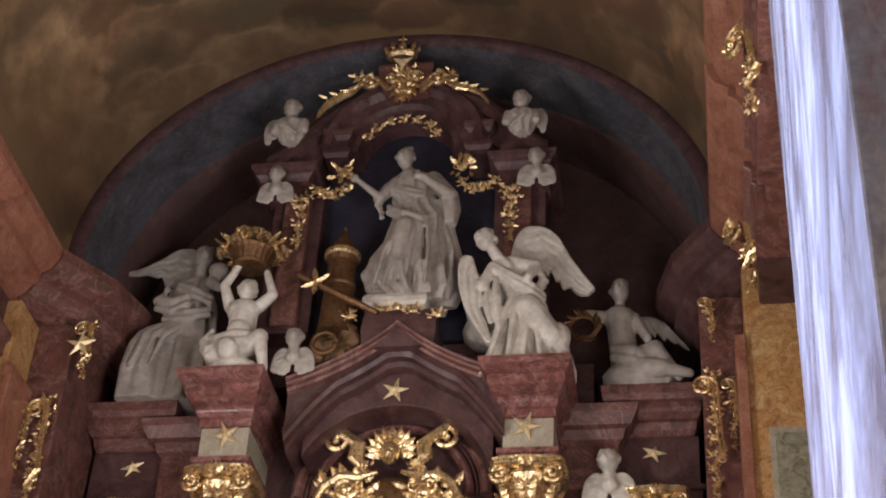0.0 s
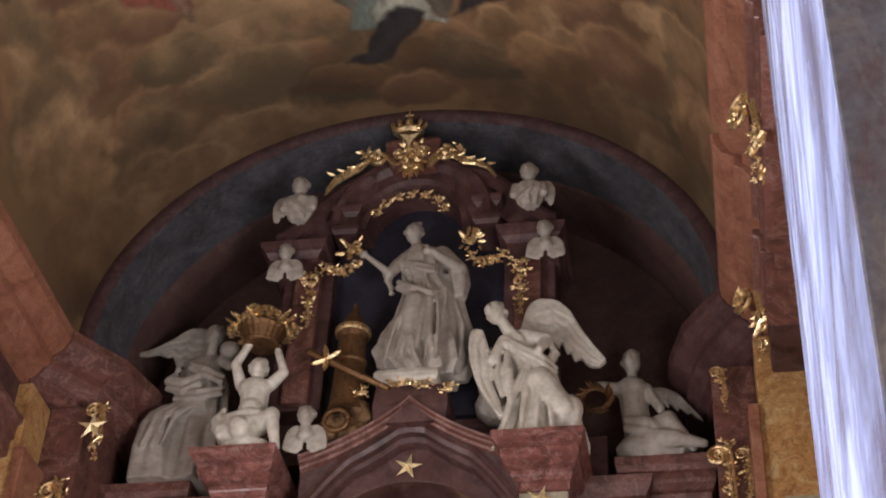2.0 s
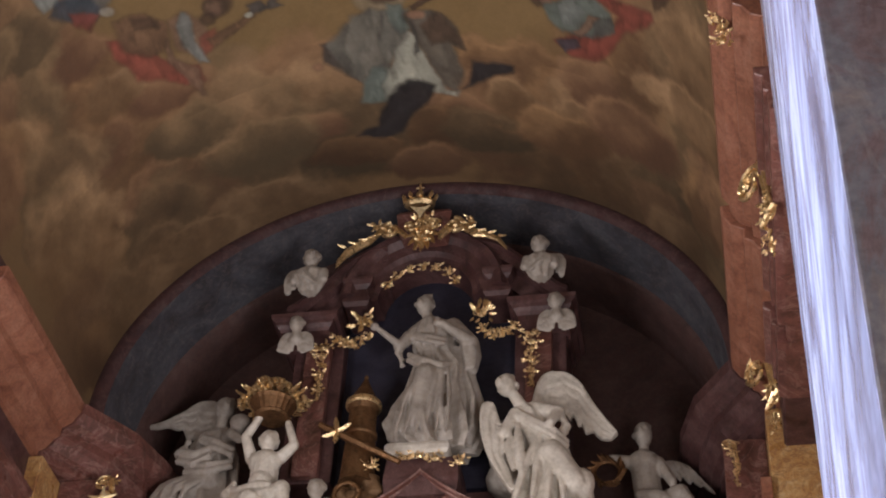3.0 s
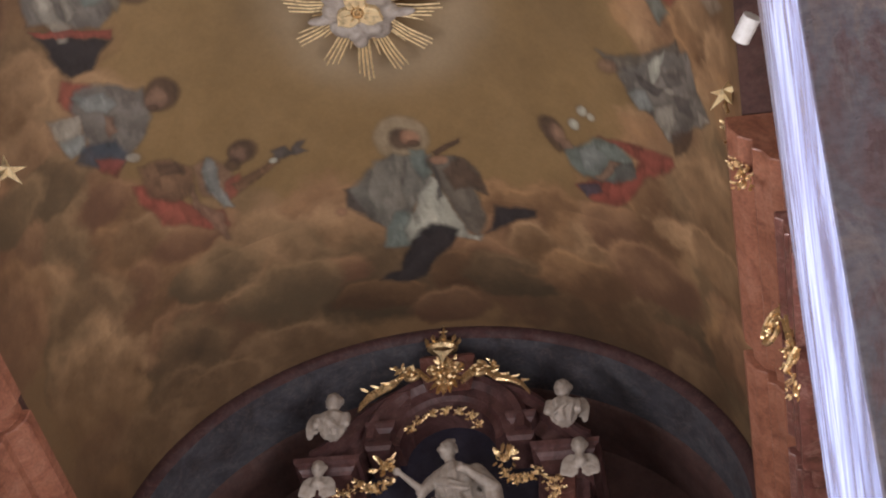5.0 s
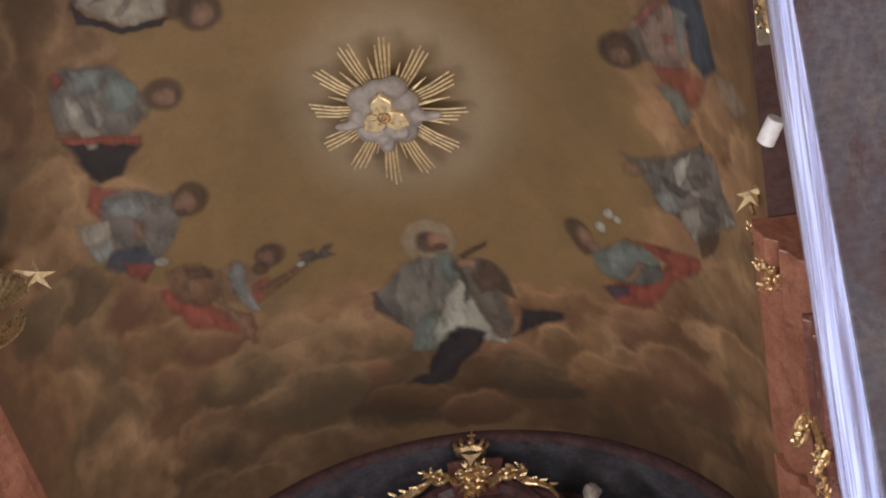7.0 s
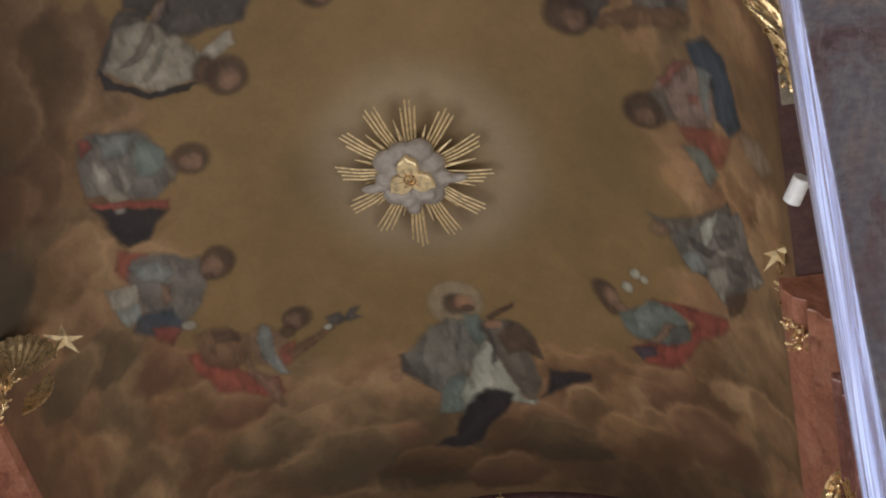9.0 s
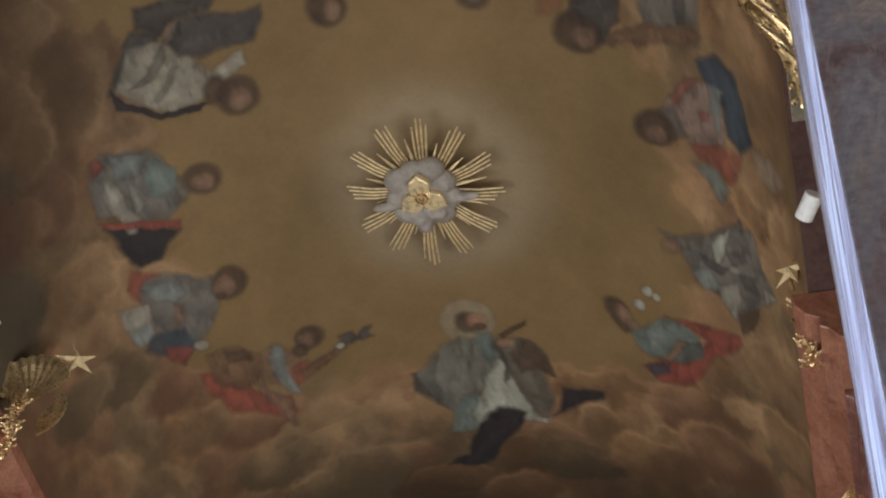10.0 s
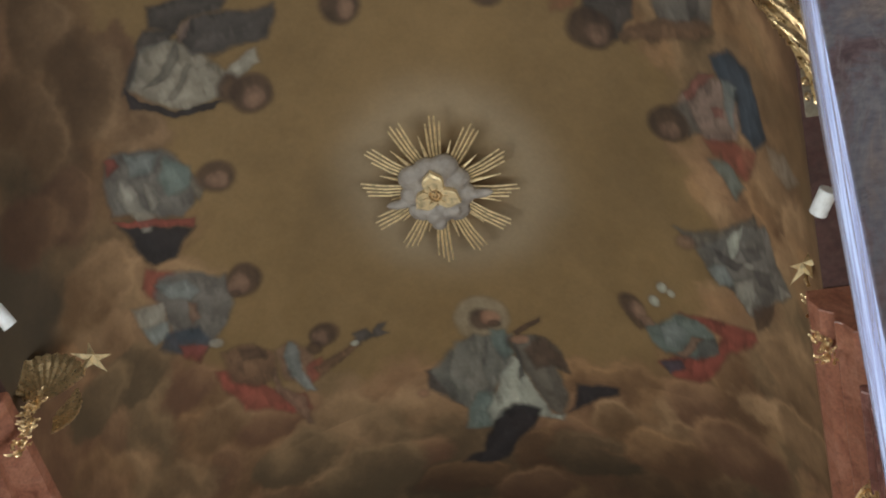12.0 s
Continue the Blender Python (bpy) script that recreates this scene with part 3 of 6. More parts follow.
    shape(BROWN, 0.90, (2.19, 7.16), (2.81, 6.92), (3.28, 6.79), (3.48, 6.84), (3.17, 7.02), (2.67, 7.17), (2.26, 7.27))
    oval(UMBER, 0.93, 1.93, 7.14, 0.25, 0.21, -7)
    oval(FLESH, 0.85, 1.98, 7.19, 0.12, 0.11, -7)
    # figure with a blue mantle
    shape(PALE, 0.35, (4.08, 7.75), (4.44, 7.66), (4.82, 7.72), (4.42, 8.02), (4.12, 7.94))
    shape(ROSE, 0.95, (2.88, 7.62), (3.20, 7.36), (3.55, 7.29), (3.70, 7.61), (3.58, 7.90), (3.21, 8.08), (2.97, 8.00), (2.81, 7.80))
    shape(RED, 0.60, (2.88, 7.62), (3.15, 7.39), (3.37, 7.29), (3.18, 7.49), (2.93, 7.72))
    shape(NAVY, 0.97, (3.36, 7.13), (3.62, 6.98), (3.90, 7.05), (4.02, 7.33), (4.11, 7.67), (3.87, 7.92), (3.67, 7.82), (3.66, 7.48), (3.41, 7.31))
    shape(BLUE, 0.90, (3.46, 7.31), (3.68, 7.32), (3.54, 7.68), (3.56, 7.83), (3.47, 7.78), (3.42, 7.57))
    shape(SHADE, 0.90, (2.71, 7.82), (2.93, 7.71), (3.03, 8.01), (2.85, 8.14), (2.72, 8.03))
    shape(RED, 0.60, (3.23, 7.66), (3.40, 7.64), (3.41, 7.75), (3.26, 7.76))
    shape(RED, 0.70, (3.06, 8.08), (3.50, 7.97), (3.88, 7.93), (3.64, 8.33), (3.43, 8.28), (3.18, 8.21))
    shape(TEAL, 0.80, (3.10, 8.29), (3.38, 8.25), (3.59, 8.41), (3.38, 8.60), (3.19, 8.41))
    oval(UMBER, 0.93, 2.64, 8.02, 0.26, 0.19, -15)
    oval(FLESH, 0.88, 2.64, 8.09, 0.12, 0.10, -15)
    # reading figure
    shape(SHADE, 0.95, (2.43, 9.23), (2.78, 9.24), (3.18, 9.00), (3.64, 8.68), (3.68, 8.80), (3.37, 9.16), (2.95, 9.39), (2.70, 9.41))
    shape(GREY, 0.95, (2.70, 9.43), (2.98, 9.23), (3.42, 8.88), (3.82, 8.74), (3.94, 9.06), (4.15, 9.28), (3.82, 9.58), (3.44, 9.95), (3.27, 9.94), (3.14, 9.77), (2.85, 9.67))
    shape(WHITE, 0.75, (3.17, 9.13), (3.44, 8.86), (3.35, 9.14), (3.17, 9.35))
    shape(BLUE, 0.90, (2.80, 9.59), (3.09, 9.45), (3.17, 9.68), (2.93, 9.76))
    shape(PALE, 0.85, (3.15, 9.63), (3.48, 9.46), (3.51, 9.68), (3.32, 9.96), (3.15, 9.83))
    shape(DUSK, 0.85, (2.95, 9.33), (3.12, 9.31), (3.34, 9.35), (3.23, 9.45), (2.99, 9.43))
    shape(DUSK, 0.80, (3.49, 9.36), (3.77, 9.27), (3.79, 9.48), (3.56, 9.52))
    shape(DUSK, 0.70, (3.37, 9.16), (3.63, 9.00), (3.68, 9.10), (3.45, 9.30))
    shape(PALE, 0.70, (3.88, 9.30), (4.14, 9.29), (3.90, 9.47))
    shape(UMBER, 0.90, (3.39, 9.87), (3.78, 9.64), (3.67, 9.89), (3.41, 10.10))
    oval(FLESH, 0.80, 2.58, 9.38, 0.13, 0.08, -18)
    oval(PALE, 0.70, 3.44, 9.33, 0.08, 0.04, -25)
    # figure with lilies
    shape(RED, 0.95, (2.34, 10.33), (2.78, 10.30), (3.36, 10.14), (3.40, 10.24), (2.92, 10.66), (2.65, 11.04), (2.37, 11.25), (2.09, 11.24), (1.92, 11.07), (2.19, 10.91), (2.70, 10.76), (2.86, 10.49))
    shape(TEAL, 0.95, (1.83, 10.58), (2.03, 10.55), (2.29, 10.35), (2.52, 10.37), (2.76, 10.49), (2.77, 10.71), (2.43, 10.89), (2.05, 10.91), (1.88, 10.80))
    shape(BLUE, 0.70, (2.02, 10.59), (2.28, 10.43), (2.40, 10.57), (2.26, 10.77), (2.06, 10.80))
    shape(DUSK, 0.70, (2.47, 10.65), (2.76, 10.54), (2.76, 10.71), (2.45, 10.87))
    shape(NAVY, 0.80, (1.95, 11.06), (2.23, 10.95), (2.27, 11.07), (2.04, 11.22))
    shape(FLESH, 0.90, (2.19, 10.87), (2.43, 10.63), (2.59, 10.62), (2.28, 10.92))
    oval(UMBER, 0.90, 1.74, 10.36, 0.13, 0.14, -12)
    shape(UMBER, 0.85, (1.67, 10.38), (1.78, 10.41), (1.87, 10.64), (1.78, 10.70), (1.68, 10.53))
    oval(FLESH, 0.92, 1.81, 10.43, 0.09, 0.14, -12)
    shape(FLESH, 0.85, (1.81, 10.51), (1.95, 10.49), (1.97, 10.58), (1.85, 10.65))
    oval(WHITE, 0.85, 2.03, 10.25, 0.07, 0.07, -14)
    oval(WHITE, 0.80, 2.15, 10.06, 0.06, 0.06, -15)
    oval(WHITE, 0.70, 2.26, 10.10, 0.05, 0.05, -16)
    # grain, cracks and stains of old plaster
    C *= (0.93 + 0.14 * n3)[..., None]
    stain = value_noise(0.45, 3)
    C *= (1.0 - 0.22 * np.clip((stain - 0.55) * 5, 0, 1))[..., None]
    C = np.clip(C * np.array((1.03, 1.03, 0.95)), 0.008, 0.9)

    rows_n = len(ys)
    me = bpy.data.meshes.new("ceiling")
    verts = np.stack([X, Y, Z], -1).reshape(-1, 3)
    i = np.arange((rows_n - 1) * nu).reshape(rows_n - 1, nu)[:, :-1].ravel()
    quads = np.stack([i, i + 1, i + nu + 1, i + nu], 1)
    me.vertices.add(len(verts))
    me.vertices.foreach_set("co", verts.ravel())
    me.loops.add(quads.size)
    me.loops.foreach_set("vertex_index", quads.ravel().astype(np.int32))
    me.polygons.add(len(quads))
    me.polygons.foreach_set("loop_start", (np.arange(len(quads)) * 4).astype(np.int32))
    me.polygons.foreach_set("use_smooth", np.ones(len(quads), bool))
    me.update(calc_edges=True)
    paint = me.attributes.new("fresco", "FLOAT_COLOR", "POINT")
    paint.data.foreach_set("color", np.concatenate([C.reshape(-1, 3), np.ones((len(verts), 1))], 1).ravel().astype(np.float32))
    m, t, b = material("fresco", 0.75)
    at = t.nodes.new("ShaderNodeAttribute")
    at.attribute_name = "fresco"
    fine = ramp(t, noise_node(t, 22, 5).outputs[0], ((0.3, (0.91, 0.91, 0.91)), (0.65, (1, 1, 1))))
    t.links.new(mix(t, "MULTIPLY", 1.0, at.outputs[0], fine.outputs[0]), b.inputs["Base Color"])
    relief(t, b, noise_node(t, 9, 6).outputs[0], 0.12, 0.02)
    me.materials.append(m)
    return tagged(new("ceiling", me), "barrel vault with a brown fresco of clouds", "ceiling", kind="structure")


ceiling = make_vault()


def arch_ring(name, mtl, label, rows):
    """Rings of the altar arch: each row gives y and the scale of the vault's section."""
    bm = bmesh.new()
    n = 72
    rings = []
    for y, k in rows:
        rings.append([(AX * k * math.cos(math.pi * i / n), y, ZC + (RISE * k) * math.sin(math.pi * i / n)) for i in range(n + 1)])
    add_rings(bm, rings, cap=False, closed=False)
    ob = finish(name, bm, mtl, smooth=True)
    return tagged(ob, label, kind="structure")


arch_ring("trim_arch_border", BORDER, "dark red painted border of the altar arch", ((BACK, 1.001), (BACK - 0.02, 0.99), (BACK + 0.0, 0.962), (BACK + 0.05, 0.953)))
arch_ring("wall_arch_soffit", BLUE_BAND, "blue grey painted soffit of the altar arch", ((BACK + 0.05, 0.953), (13.9, 0.95), (14.3, 0.945)))
arch_ring("wall_arch_inner", UMBER_WALL, "dark brown soffit behind the altar arch", ((14.3, 0.945), (14.32, 0.93), (14.7, 0.925), (ALTAR, 0.92)))


def wall(name, a, b, mtl, label):
    bm = bmesh.new()
    add_box(bm, a, b)
    return tagged(finish(name, bm, mtl), label, kind="structure")


wall("floor", (-9, -8.4, -0.3), (9, 15.6, 0.0), FLOOR_STONE, "worn stone church floor")
wall("wall_east", (-4.6, ALTAR, 0.0), (4.6, ALTAR + 0.4, 15.2), UMBER_WALL, "dark brown wall behind the altar")
wall("wall_west_low", (-9, -8.4, 0.0), (9, -8.0, 4.4), PLASTER, "plain plaster west wall")
wall("wall_west_high", (-9, -8.4, 10.0), (9, -8.0, 15.4), PLASTER, "plain plaster west wall")
for sx in (-1, 1):
    wall("wall_west_side", (min(sx * 2, sx * 9), -8.4, 4.4), (max(sx * 2, sx * 9), -8.0, 10.0), PLASTER, "plain plaster west wall")
    # side walls of the choir, with the springing of the vault on top
    x0, x1 = sorted((sx * 4.3, sx * 4.7))
    wall("wall_choir", (x0, 8.2, 0.0), (x1, ALTAR, 11.9), OCHRE, "ochre marble choir wall")
    x0, x1 = sorted((sx * 3.5, sx * 4.6))
    wall("wall_springing", (x0, FRONT, 11.82), (x1, ALTAR, 12.4), UMBER_WALL, "dark springing of the vault")
# nave walls: a window in each bay
for sx in (-1, 1):
    for name, y0, y1, z0, z1 in (("wall_nave_low", FRONT, 8.2, 0.0, 2.6), ("wall_nave_high", FRONT, 8.2, 9.0, 12.0), ("wall_nave_west", FRONT, 1.2, 2.6, 9.0),
                                 ("wall_nave_pier", 4.0, 4.9, 2.6, 9.0), ("wall_nave_east", 7.7, 8.2, 2.6, 9.0)):
        x0, x1 = sorted((sx * 4.5, sx * 4.9))
        wall(name, (x0, y0, z0), (x1, y1, z1), PLASTER, "plain plaster nave wall")


def make_pier():
    """The pier beside the camera: violet front, pale streaked side."""
    root = holder("pier", "church pier of painted violet and pale marble", "pier", kind="structure")
    bm = bmesh.new()
    prof = [(3.373, 1.381), (3.3738, 1.3778), (3.377, 1.377), (4.5, 1.377), (4.5, 4.2), (3.505, 4.2), (3.494, 4.19), (3.49, 4.175)]
    add_rings(bm, [[(x, y, z) for x, y in prof] for z in (0.0, 3.0, 6.0, 9.6)])
    ob = finish("shaft", bm, PIER_FRONT, root)
    ob.data.materials.append(PIER_SIDE)
    for p in ob.data.polygons:
        if p.normal.x < -0.6:
            p.material_index = 1
    bm = bmesh.new()
    add_box(bm, (3.435, 4.0, 8.13), (3.52, 4.24, 8.17), 0.006)
    add_box(bm, (3.45, 4.02, 8.174), (3.52, 4.22, 8.26), 0.006)
    part("astragal", bm, CREAM, root, "pale moulding at the capital's foot")
    return root


make_pier()


def make_entablature(sx):
    """Cornice, frieze and architrave along a choir wall, breaking forward over the pilasters."""
    root = holder("entablature", "red marble entablature with broken cornice along the choir wall", "entablature", kind="structure")
    breaks = ((8.2, 10.62, 0.0), (10.62, 10.84, -0.07), (10.84, 13.05, 0.01))
    for y0, y1, out in breaks:
        for name, mtl, prof in (
                ("cornice", TERRA if y0 < 13 else RED, ((3.82, 11.12), (3.74, 11.14), (3.74, 11.22), (3.66, 11.26), (3.6, 11.36), (3.54, 11.4), (3.54, 11.5), (3.44, 11.56), (3.37, 11.68), (3.36, 11.8))),
                ("frieze", BROWN_STONE, ((3.8, 10.66), (3.78, 10.68), (3.78, 11.12))),
                ("architrave", RED, ((3.79, 10.2), (3.72, 10.22), (3.72, 10.4), (3.69, 10.42), (3.69, 10.56), (3.64, 10.6), (3.64, 10.66)))):
            if name == "architrave" and y1 > 13:
                y1 = 11.6 if sx > 0 else 13.05
            bm = bmesh.new()
            rings = []
            for y in (y0, y0 + 0.012, y1 - 0.012, y1):
                inset = 0.012 if y in (y0, y1) else 0.0
                rings.append([(sx * (x - out + inset), y, z) for x, z in prof] + [(sx * 4.45, y, prof[-1][1]), (sx * 4.45, y, prof[0][1])])
            add_rings(bm, rings)
            finish(name, bm, mtl, root)
    # the end that bends in behind the altar
    bm = bmesh.new()
    prof = ((0.46, 11.12), (0.38, 11.14), (0.38, 11.22), (0.3, 11.26), (0.24, 11.36), (0.18, 11.4), (0.18, 11.5), (0.08, 11.56), (0.01, 11.68), (0.0, 11.8))
    add_rings(bm, [[(sx * (x + d), y, z) for d, z in prof] + [(sx * 4.2, y, 11.8), (sx * 4.2, y, 11.12)]
                   for x, y in ((3.33, 13.05), (2.95, 13.62), (2.78, 14.2), (2.7, 15.0))])
    # the right end is red marble too; darker brown stands in for its shade
    finish("cornice_end", bm, RED if sx < 0 else BROWN_STONE, root)
    return root


def make_choir_pilasters(sx):
    root = holder("choir_pilaster", "red marble pilaster beside the altar with an inlaid ochre panel", "pilaster", kind="structure")
    bm = bmesh.new()
    x0, x1 = sorted((sx * 3.2, sx * 3.62))
    add_box(bm, (x0, 13.45, 0), (x1, 14.6, 11.12), 0.02)
    part("shaft", bm, RED, root)
    bm = bmesh.new()
    x0, x1 = sorted((sx * 3.62, sx * 4.35))
    add_box(bm, (x0, 12.95, 0), (x1, 14.6, 11.1), 0.015)
    part("panel_ground", bm, OCHRE, root, "ochre marble ground")
    for xa, xb in ((3.52, 3.62), (4.2, 4.35)):
        bm = bmesh.new()
        x0, x1 = sorted((sx * xa, sx * xb))
        add_box(bm, (x0, 12.9, 0), (x1, 13.5, 10.3), 0.012)
        part("strip", bm, TERRA, root)
    bm = bmesh.new()
    x0, x1 = sorted((sx * 3.77, sx * 4.17))
    add_box(bm, (x0, 12.938, 4.0), (x1, 12.97, 9.32), 0.004)
    part("inlay_frame", bm, CREAM, root)
    bm = bmesh.new()
    x0, x1 = sorted((sx * 3.82, sx * 4.1))
    add_box(bm, (x0, 12.93, 4.04), (x1, 12.96, 9.26), 0.004)
    part("inlay", bm, GREEN, root)
    return root


for sx in (-1, 1):
    make_entablature(sx)
    make_choir_pilasters(sx)


# ---------------------------------------------------------------- the altar
def make_altar():
    """The marble altarpiece: columns, broken entablature, curved pediment, upper niche."""
    root = holder("altarpiece", "tall baroque altarpiece of red and brown marble with gilt capitals", "altar")
    bm = bmesh.new()
    add_box(bm, (-3.15, 14.0, 0.0), (3.15, 15.05, 3.6), 0.03)
    part("base", bm, BROWN_STONE, root)
    bm = bmesh.new()
    add_box(bm, (-2.1, 14.52, 3.6), (2.1, 15.05, 11.1), 0.02)
    part("back_panel", bm, BROWN_STONE, root)

    for sx in (-1, 1):
        # inner order: shaft, capital, blocks and cornice
        cx, cy = sx * 1.52, 13.98
        bm = bmesh.new()
        rings = []
        for i in range(12):
            u = i / 11
            r = 0.27 - 0.045 * u ** 1.6
            rings.append([(cx + r * math.cos(a), cy + r * math.sin(a), 3.6 + 5.46 * u) for a in [math.tau * k / 32 for k in range(32)]])
        add_rings(bm, rings)
        part("column_shaft", bm, RED, root)
        make_capital(root, cx, cy - 0.02, 9.02, 0.31, 0.47)
        part("architrave_block", block(((9.49, -0.03), (9.51, 0.0), (9.57, 0.0), (9.58, 0.03), (9.63, 0.03)), cx - 0.27, cx + 0.27, 13.72, 14.6), ROSE_RED, root)
        part("frieze_block", block(((9.63, 0.0), (9.64, 0.005), (9.97, 0.005), (9.975, 0.0)), cx - 0.24, cx + 0.24, 13.74, 14.6), CREAM, root, "cream stone block")
        part("cornice_block", block(((9.975, -0.01), (9.98, 0.015), (10.06, 0.015), (10.07, 0.03), (10.1, 0.045), (10.12, 0.05), (10.16, 0.05),
                                     (10.17, 0.085), (10.2, 0.12), (10.22, 0.13), (10.3, 0.13), (10.31, 0.16), (10.35, 0.19), (10.37, 0.2), (10.41, 0.2)),
                                    cx - 0.25, cx + 0.25, 13.74, 14.6, 2.4), ROSE_RED, root)
        st = star_mesh(0.16)
        bmesh.ops.transform(st, matrix=Matrix.Translation((sx * 1.5, 13.7, 9.87)) @ Matrix.Rotation(0.35 * sx, 4, "Y") @ Matrix.Rotation(0.2, 4, "X"), verts=st.verts)
        part("star", st, PALE_GOLD, root, "gilt star")
        # outer order, set back
        ox = sx * 2.72
        bm = bmesh.new()
        add_rings(bm, [[(ox + 0.22 * math.cos(a), 14.42 + 0.22 * math.sin(a), z) for a in [math.tau * k / 28 for k in range(28)]] for z in (3.6, 9.0)])
        part("outer_shaft", bm, RED, root)
        make_capital(root, ox, 14.4, 8.98, 0.27, 0.42)
        part("outer_frieze", block(((9.42, 0.02), (9.5, 0.02), (9.51, 0.05), (9.56, 0.05), (9.57, 0.0), (10.12, 0.0)), ox - 0.42, ox + 0.42, 14.42, 15.0), BROWN_STONE, root)
        part("outer_cornice", block(((10.12, 0.0), (10.16, 0.02), (10.2, 0.025), (10.24, 0.03), (10.25, 0.05), (10.3, 0.075), (10.34, 0.08), (10.4, 0.08), (10.41, 0.1), (10.46, 0.12), (10.56, 0.125)),
                                    ox - 0.4, ox + 0.38, 14.4, 15.0, 2.4), RED, root)
        st = star_mesh(0.14)
        bmesh.ops.transform(st, matrix=Matrix.Translation((sx * 2.69, 14.4, 9.93)) @ Matrix.Rotation(0.3 * sx, 4, "Y") @ Matrix.Rotation(-0.35, 4, "X"), verts=st.verts)
        part("star", st, PALE_GOLD, root, "gilt star")
        # link between the two orders
        part("link_block", block(((9.5, 0.0), (9.98, 0.0), (10.02, 0.05), (10.12, 0.08), (10.14, 0.14), (10.26, 0.2), (10.34, 0.22)), min(sx * 1.75, sx * 2.35), max(sx * 1.75, sx * 2.35), 14.3, 15.0), RED, root)

    # curved pediment between the columns: mouldings swept along a rising line
    def rake(u):
        x = -1.07 + 2.26 * u
        k = abs(u - 0.5) * 2
        return x + 0.04, 11.34 - 0.66 * k ** 0.85 - 0.05 * math.sin(k * math.pi)

    def bow(u):
        return 11.13 - 0.98 * (abs(u - 0.5) * 2) ** 1.8

    n = 48
    crest, band = [], []
    for i in range(n + 1):
        x, z = rake(i / n)
        zb = min(bow(i / n), z - 0.1)
        crest.append([(x, 13.92 + d, z + 0.62 * h) for d, h in ((0.0, 0.0), (0.01, -0.04), (0.05, -0.06), (0.06, -0.1), (0.11, -0.12), (0.12, -0.17), (0.17, -0.2), (0.18, -0.24))] + [(x, 14.9, z - 0.16), (x, 14.9, z)])
        band.append([(x, 14.08, z - 0.13), (x, 14.1, zb), (x, 14.04, zb - 0.01), (x, 14.03, zb - 0.05), (x, 14.09, zb - 0.07), (x, 14.12, zb - 0.12), (x, 14.2, zb - 0.13), (x, 14.24, zb - 0.17), (x, 14.3, zb - 0.18), (x, 14.9, zb - 0.18), (x, 14.9, z - 0.13)])
    field = []
    for i in range(3, n - 2):
        x = rake(i / n)[0]
        top = min(bow(i / n), rake(i / n)[1] - 0.1) - 0.12
        low = min(top - 0.02, 9.52 + math.sqrt(max(0.0, 1.1 - (x - 0.05) ** 2)))
        field.append([(x, 14.36, top), (x, 14.36, low + 0.01), (x, 14.37, low), (x, 14.88, low), (x, 14.88, top)])
    for name, mtl, rings in (("pediment_cornice", RED, crest), ("pediment_fascia", BROWN_STONE, band), ("pediment_field", BROWN_STONE, field)):
        bm = bmesh.new()
        add_rings(bm, rings)
        bmesh.ops.transform(bm, matrix=Matrix.Translation(EYE) @ Matrix.Scale(0.97, 4) @ Matrix.Translation(-EYE), verts=bm.verts)
        part(name, bm, mtl, root)
    st = star_mesh(0.155)
    bmesh.ops.transform(st, matrix=Matrix.Translation((0.136, 13.9, 10.457)) @ Matrix.Rotation(0.2, 4, "Y"), verts=st.verts)
    part("star", st, PALE_GOLD, root, "gilt star")

    # arched frame of the altar picture
    for r0, r1, d, mtl in ((1.02, 0.9, 14.3, RED), (0.9, 0.84, 14.36, BROWN_STONE), (0.84, 0.74, 14.32, RED)):
        bm = bmesh.new()
        n = 36
        rings = []
        for i in range(n + 1):
            a = math.pi * i / n
            f = lambda r: (0.08 + r * math.cos(a), 9.5 + r * math.sin(a))
            (xa, za), (xb, zb) = f(r0), f(r1)
            rings.append([(xa, 14.56, za), (xa, d + 0.03, za), ((xa * 2 + xb) / 3, d, (za * 2 + zb) / 3), ((xa + xb * 2) / 3, d, (za + zb * 2) / 3), (xb, d + 0.05, zb), (xb, 14.56, zb)])
        add_rings(bm, rings)
        part("picture_arch", bm, mtl, root)
    bm = bmesh.new()
    add_box(bm, (-0.72, 14.44, 3.6), (0.88, 14.53, 9.6))
    part("picture_ground", bm, BROWN_STONE, root)

    return root


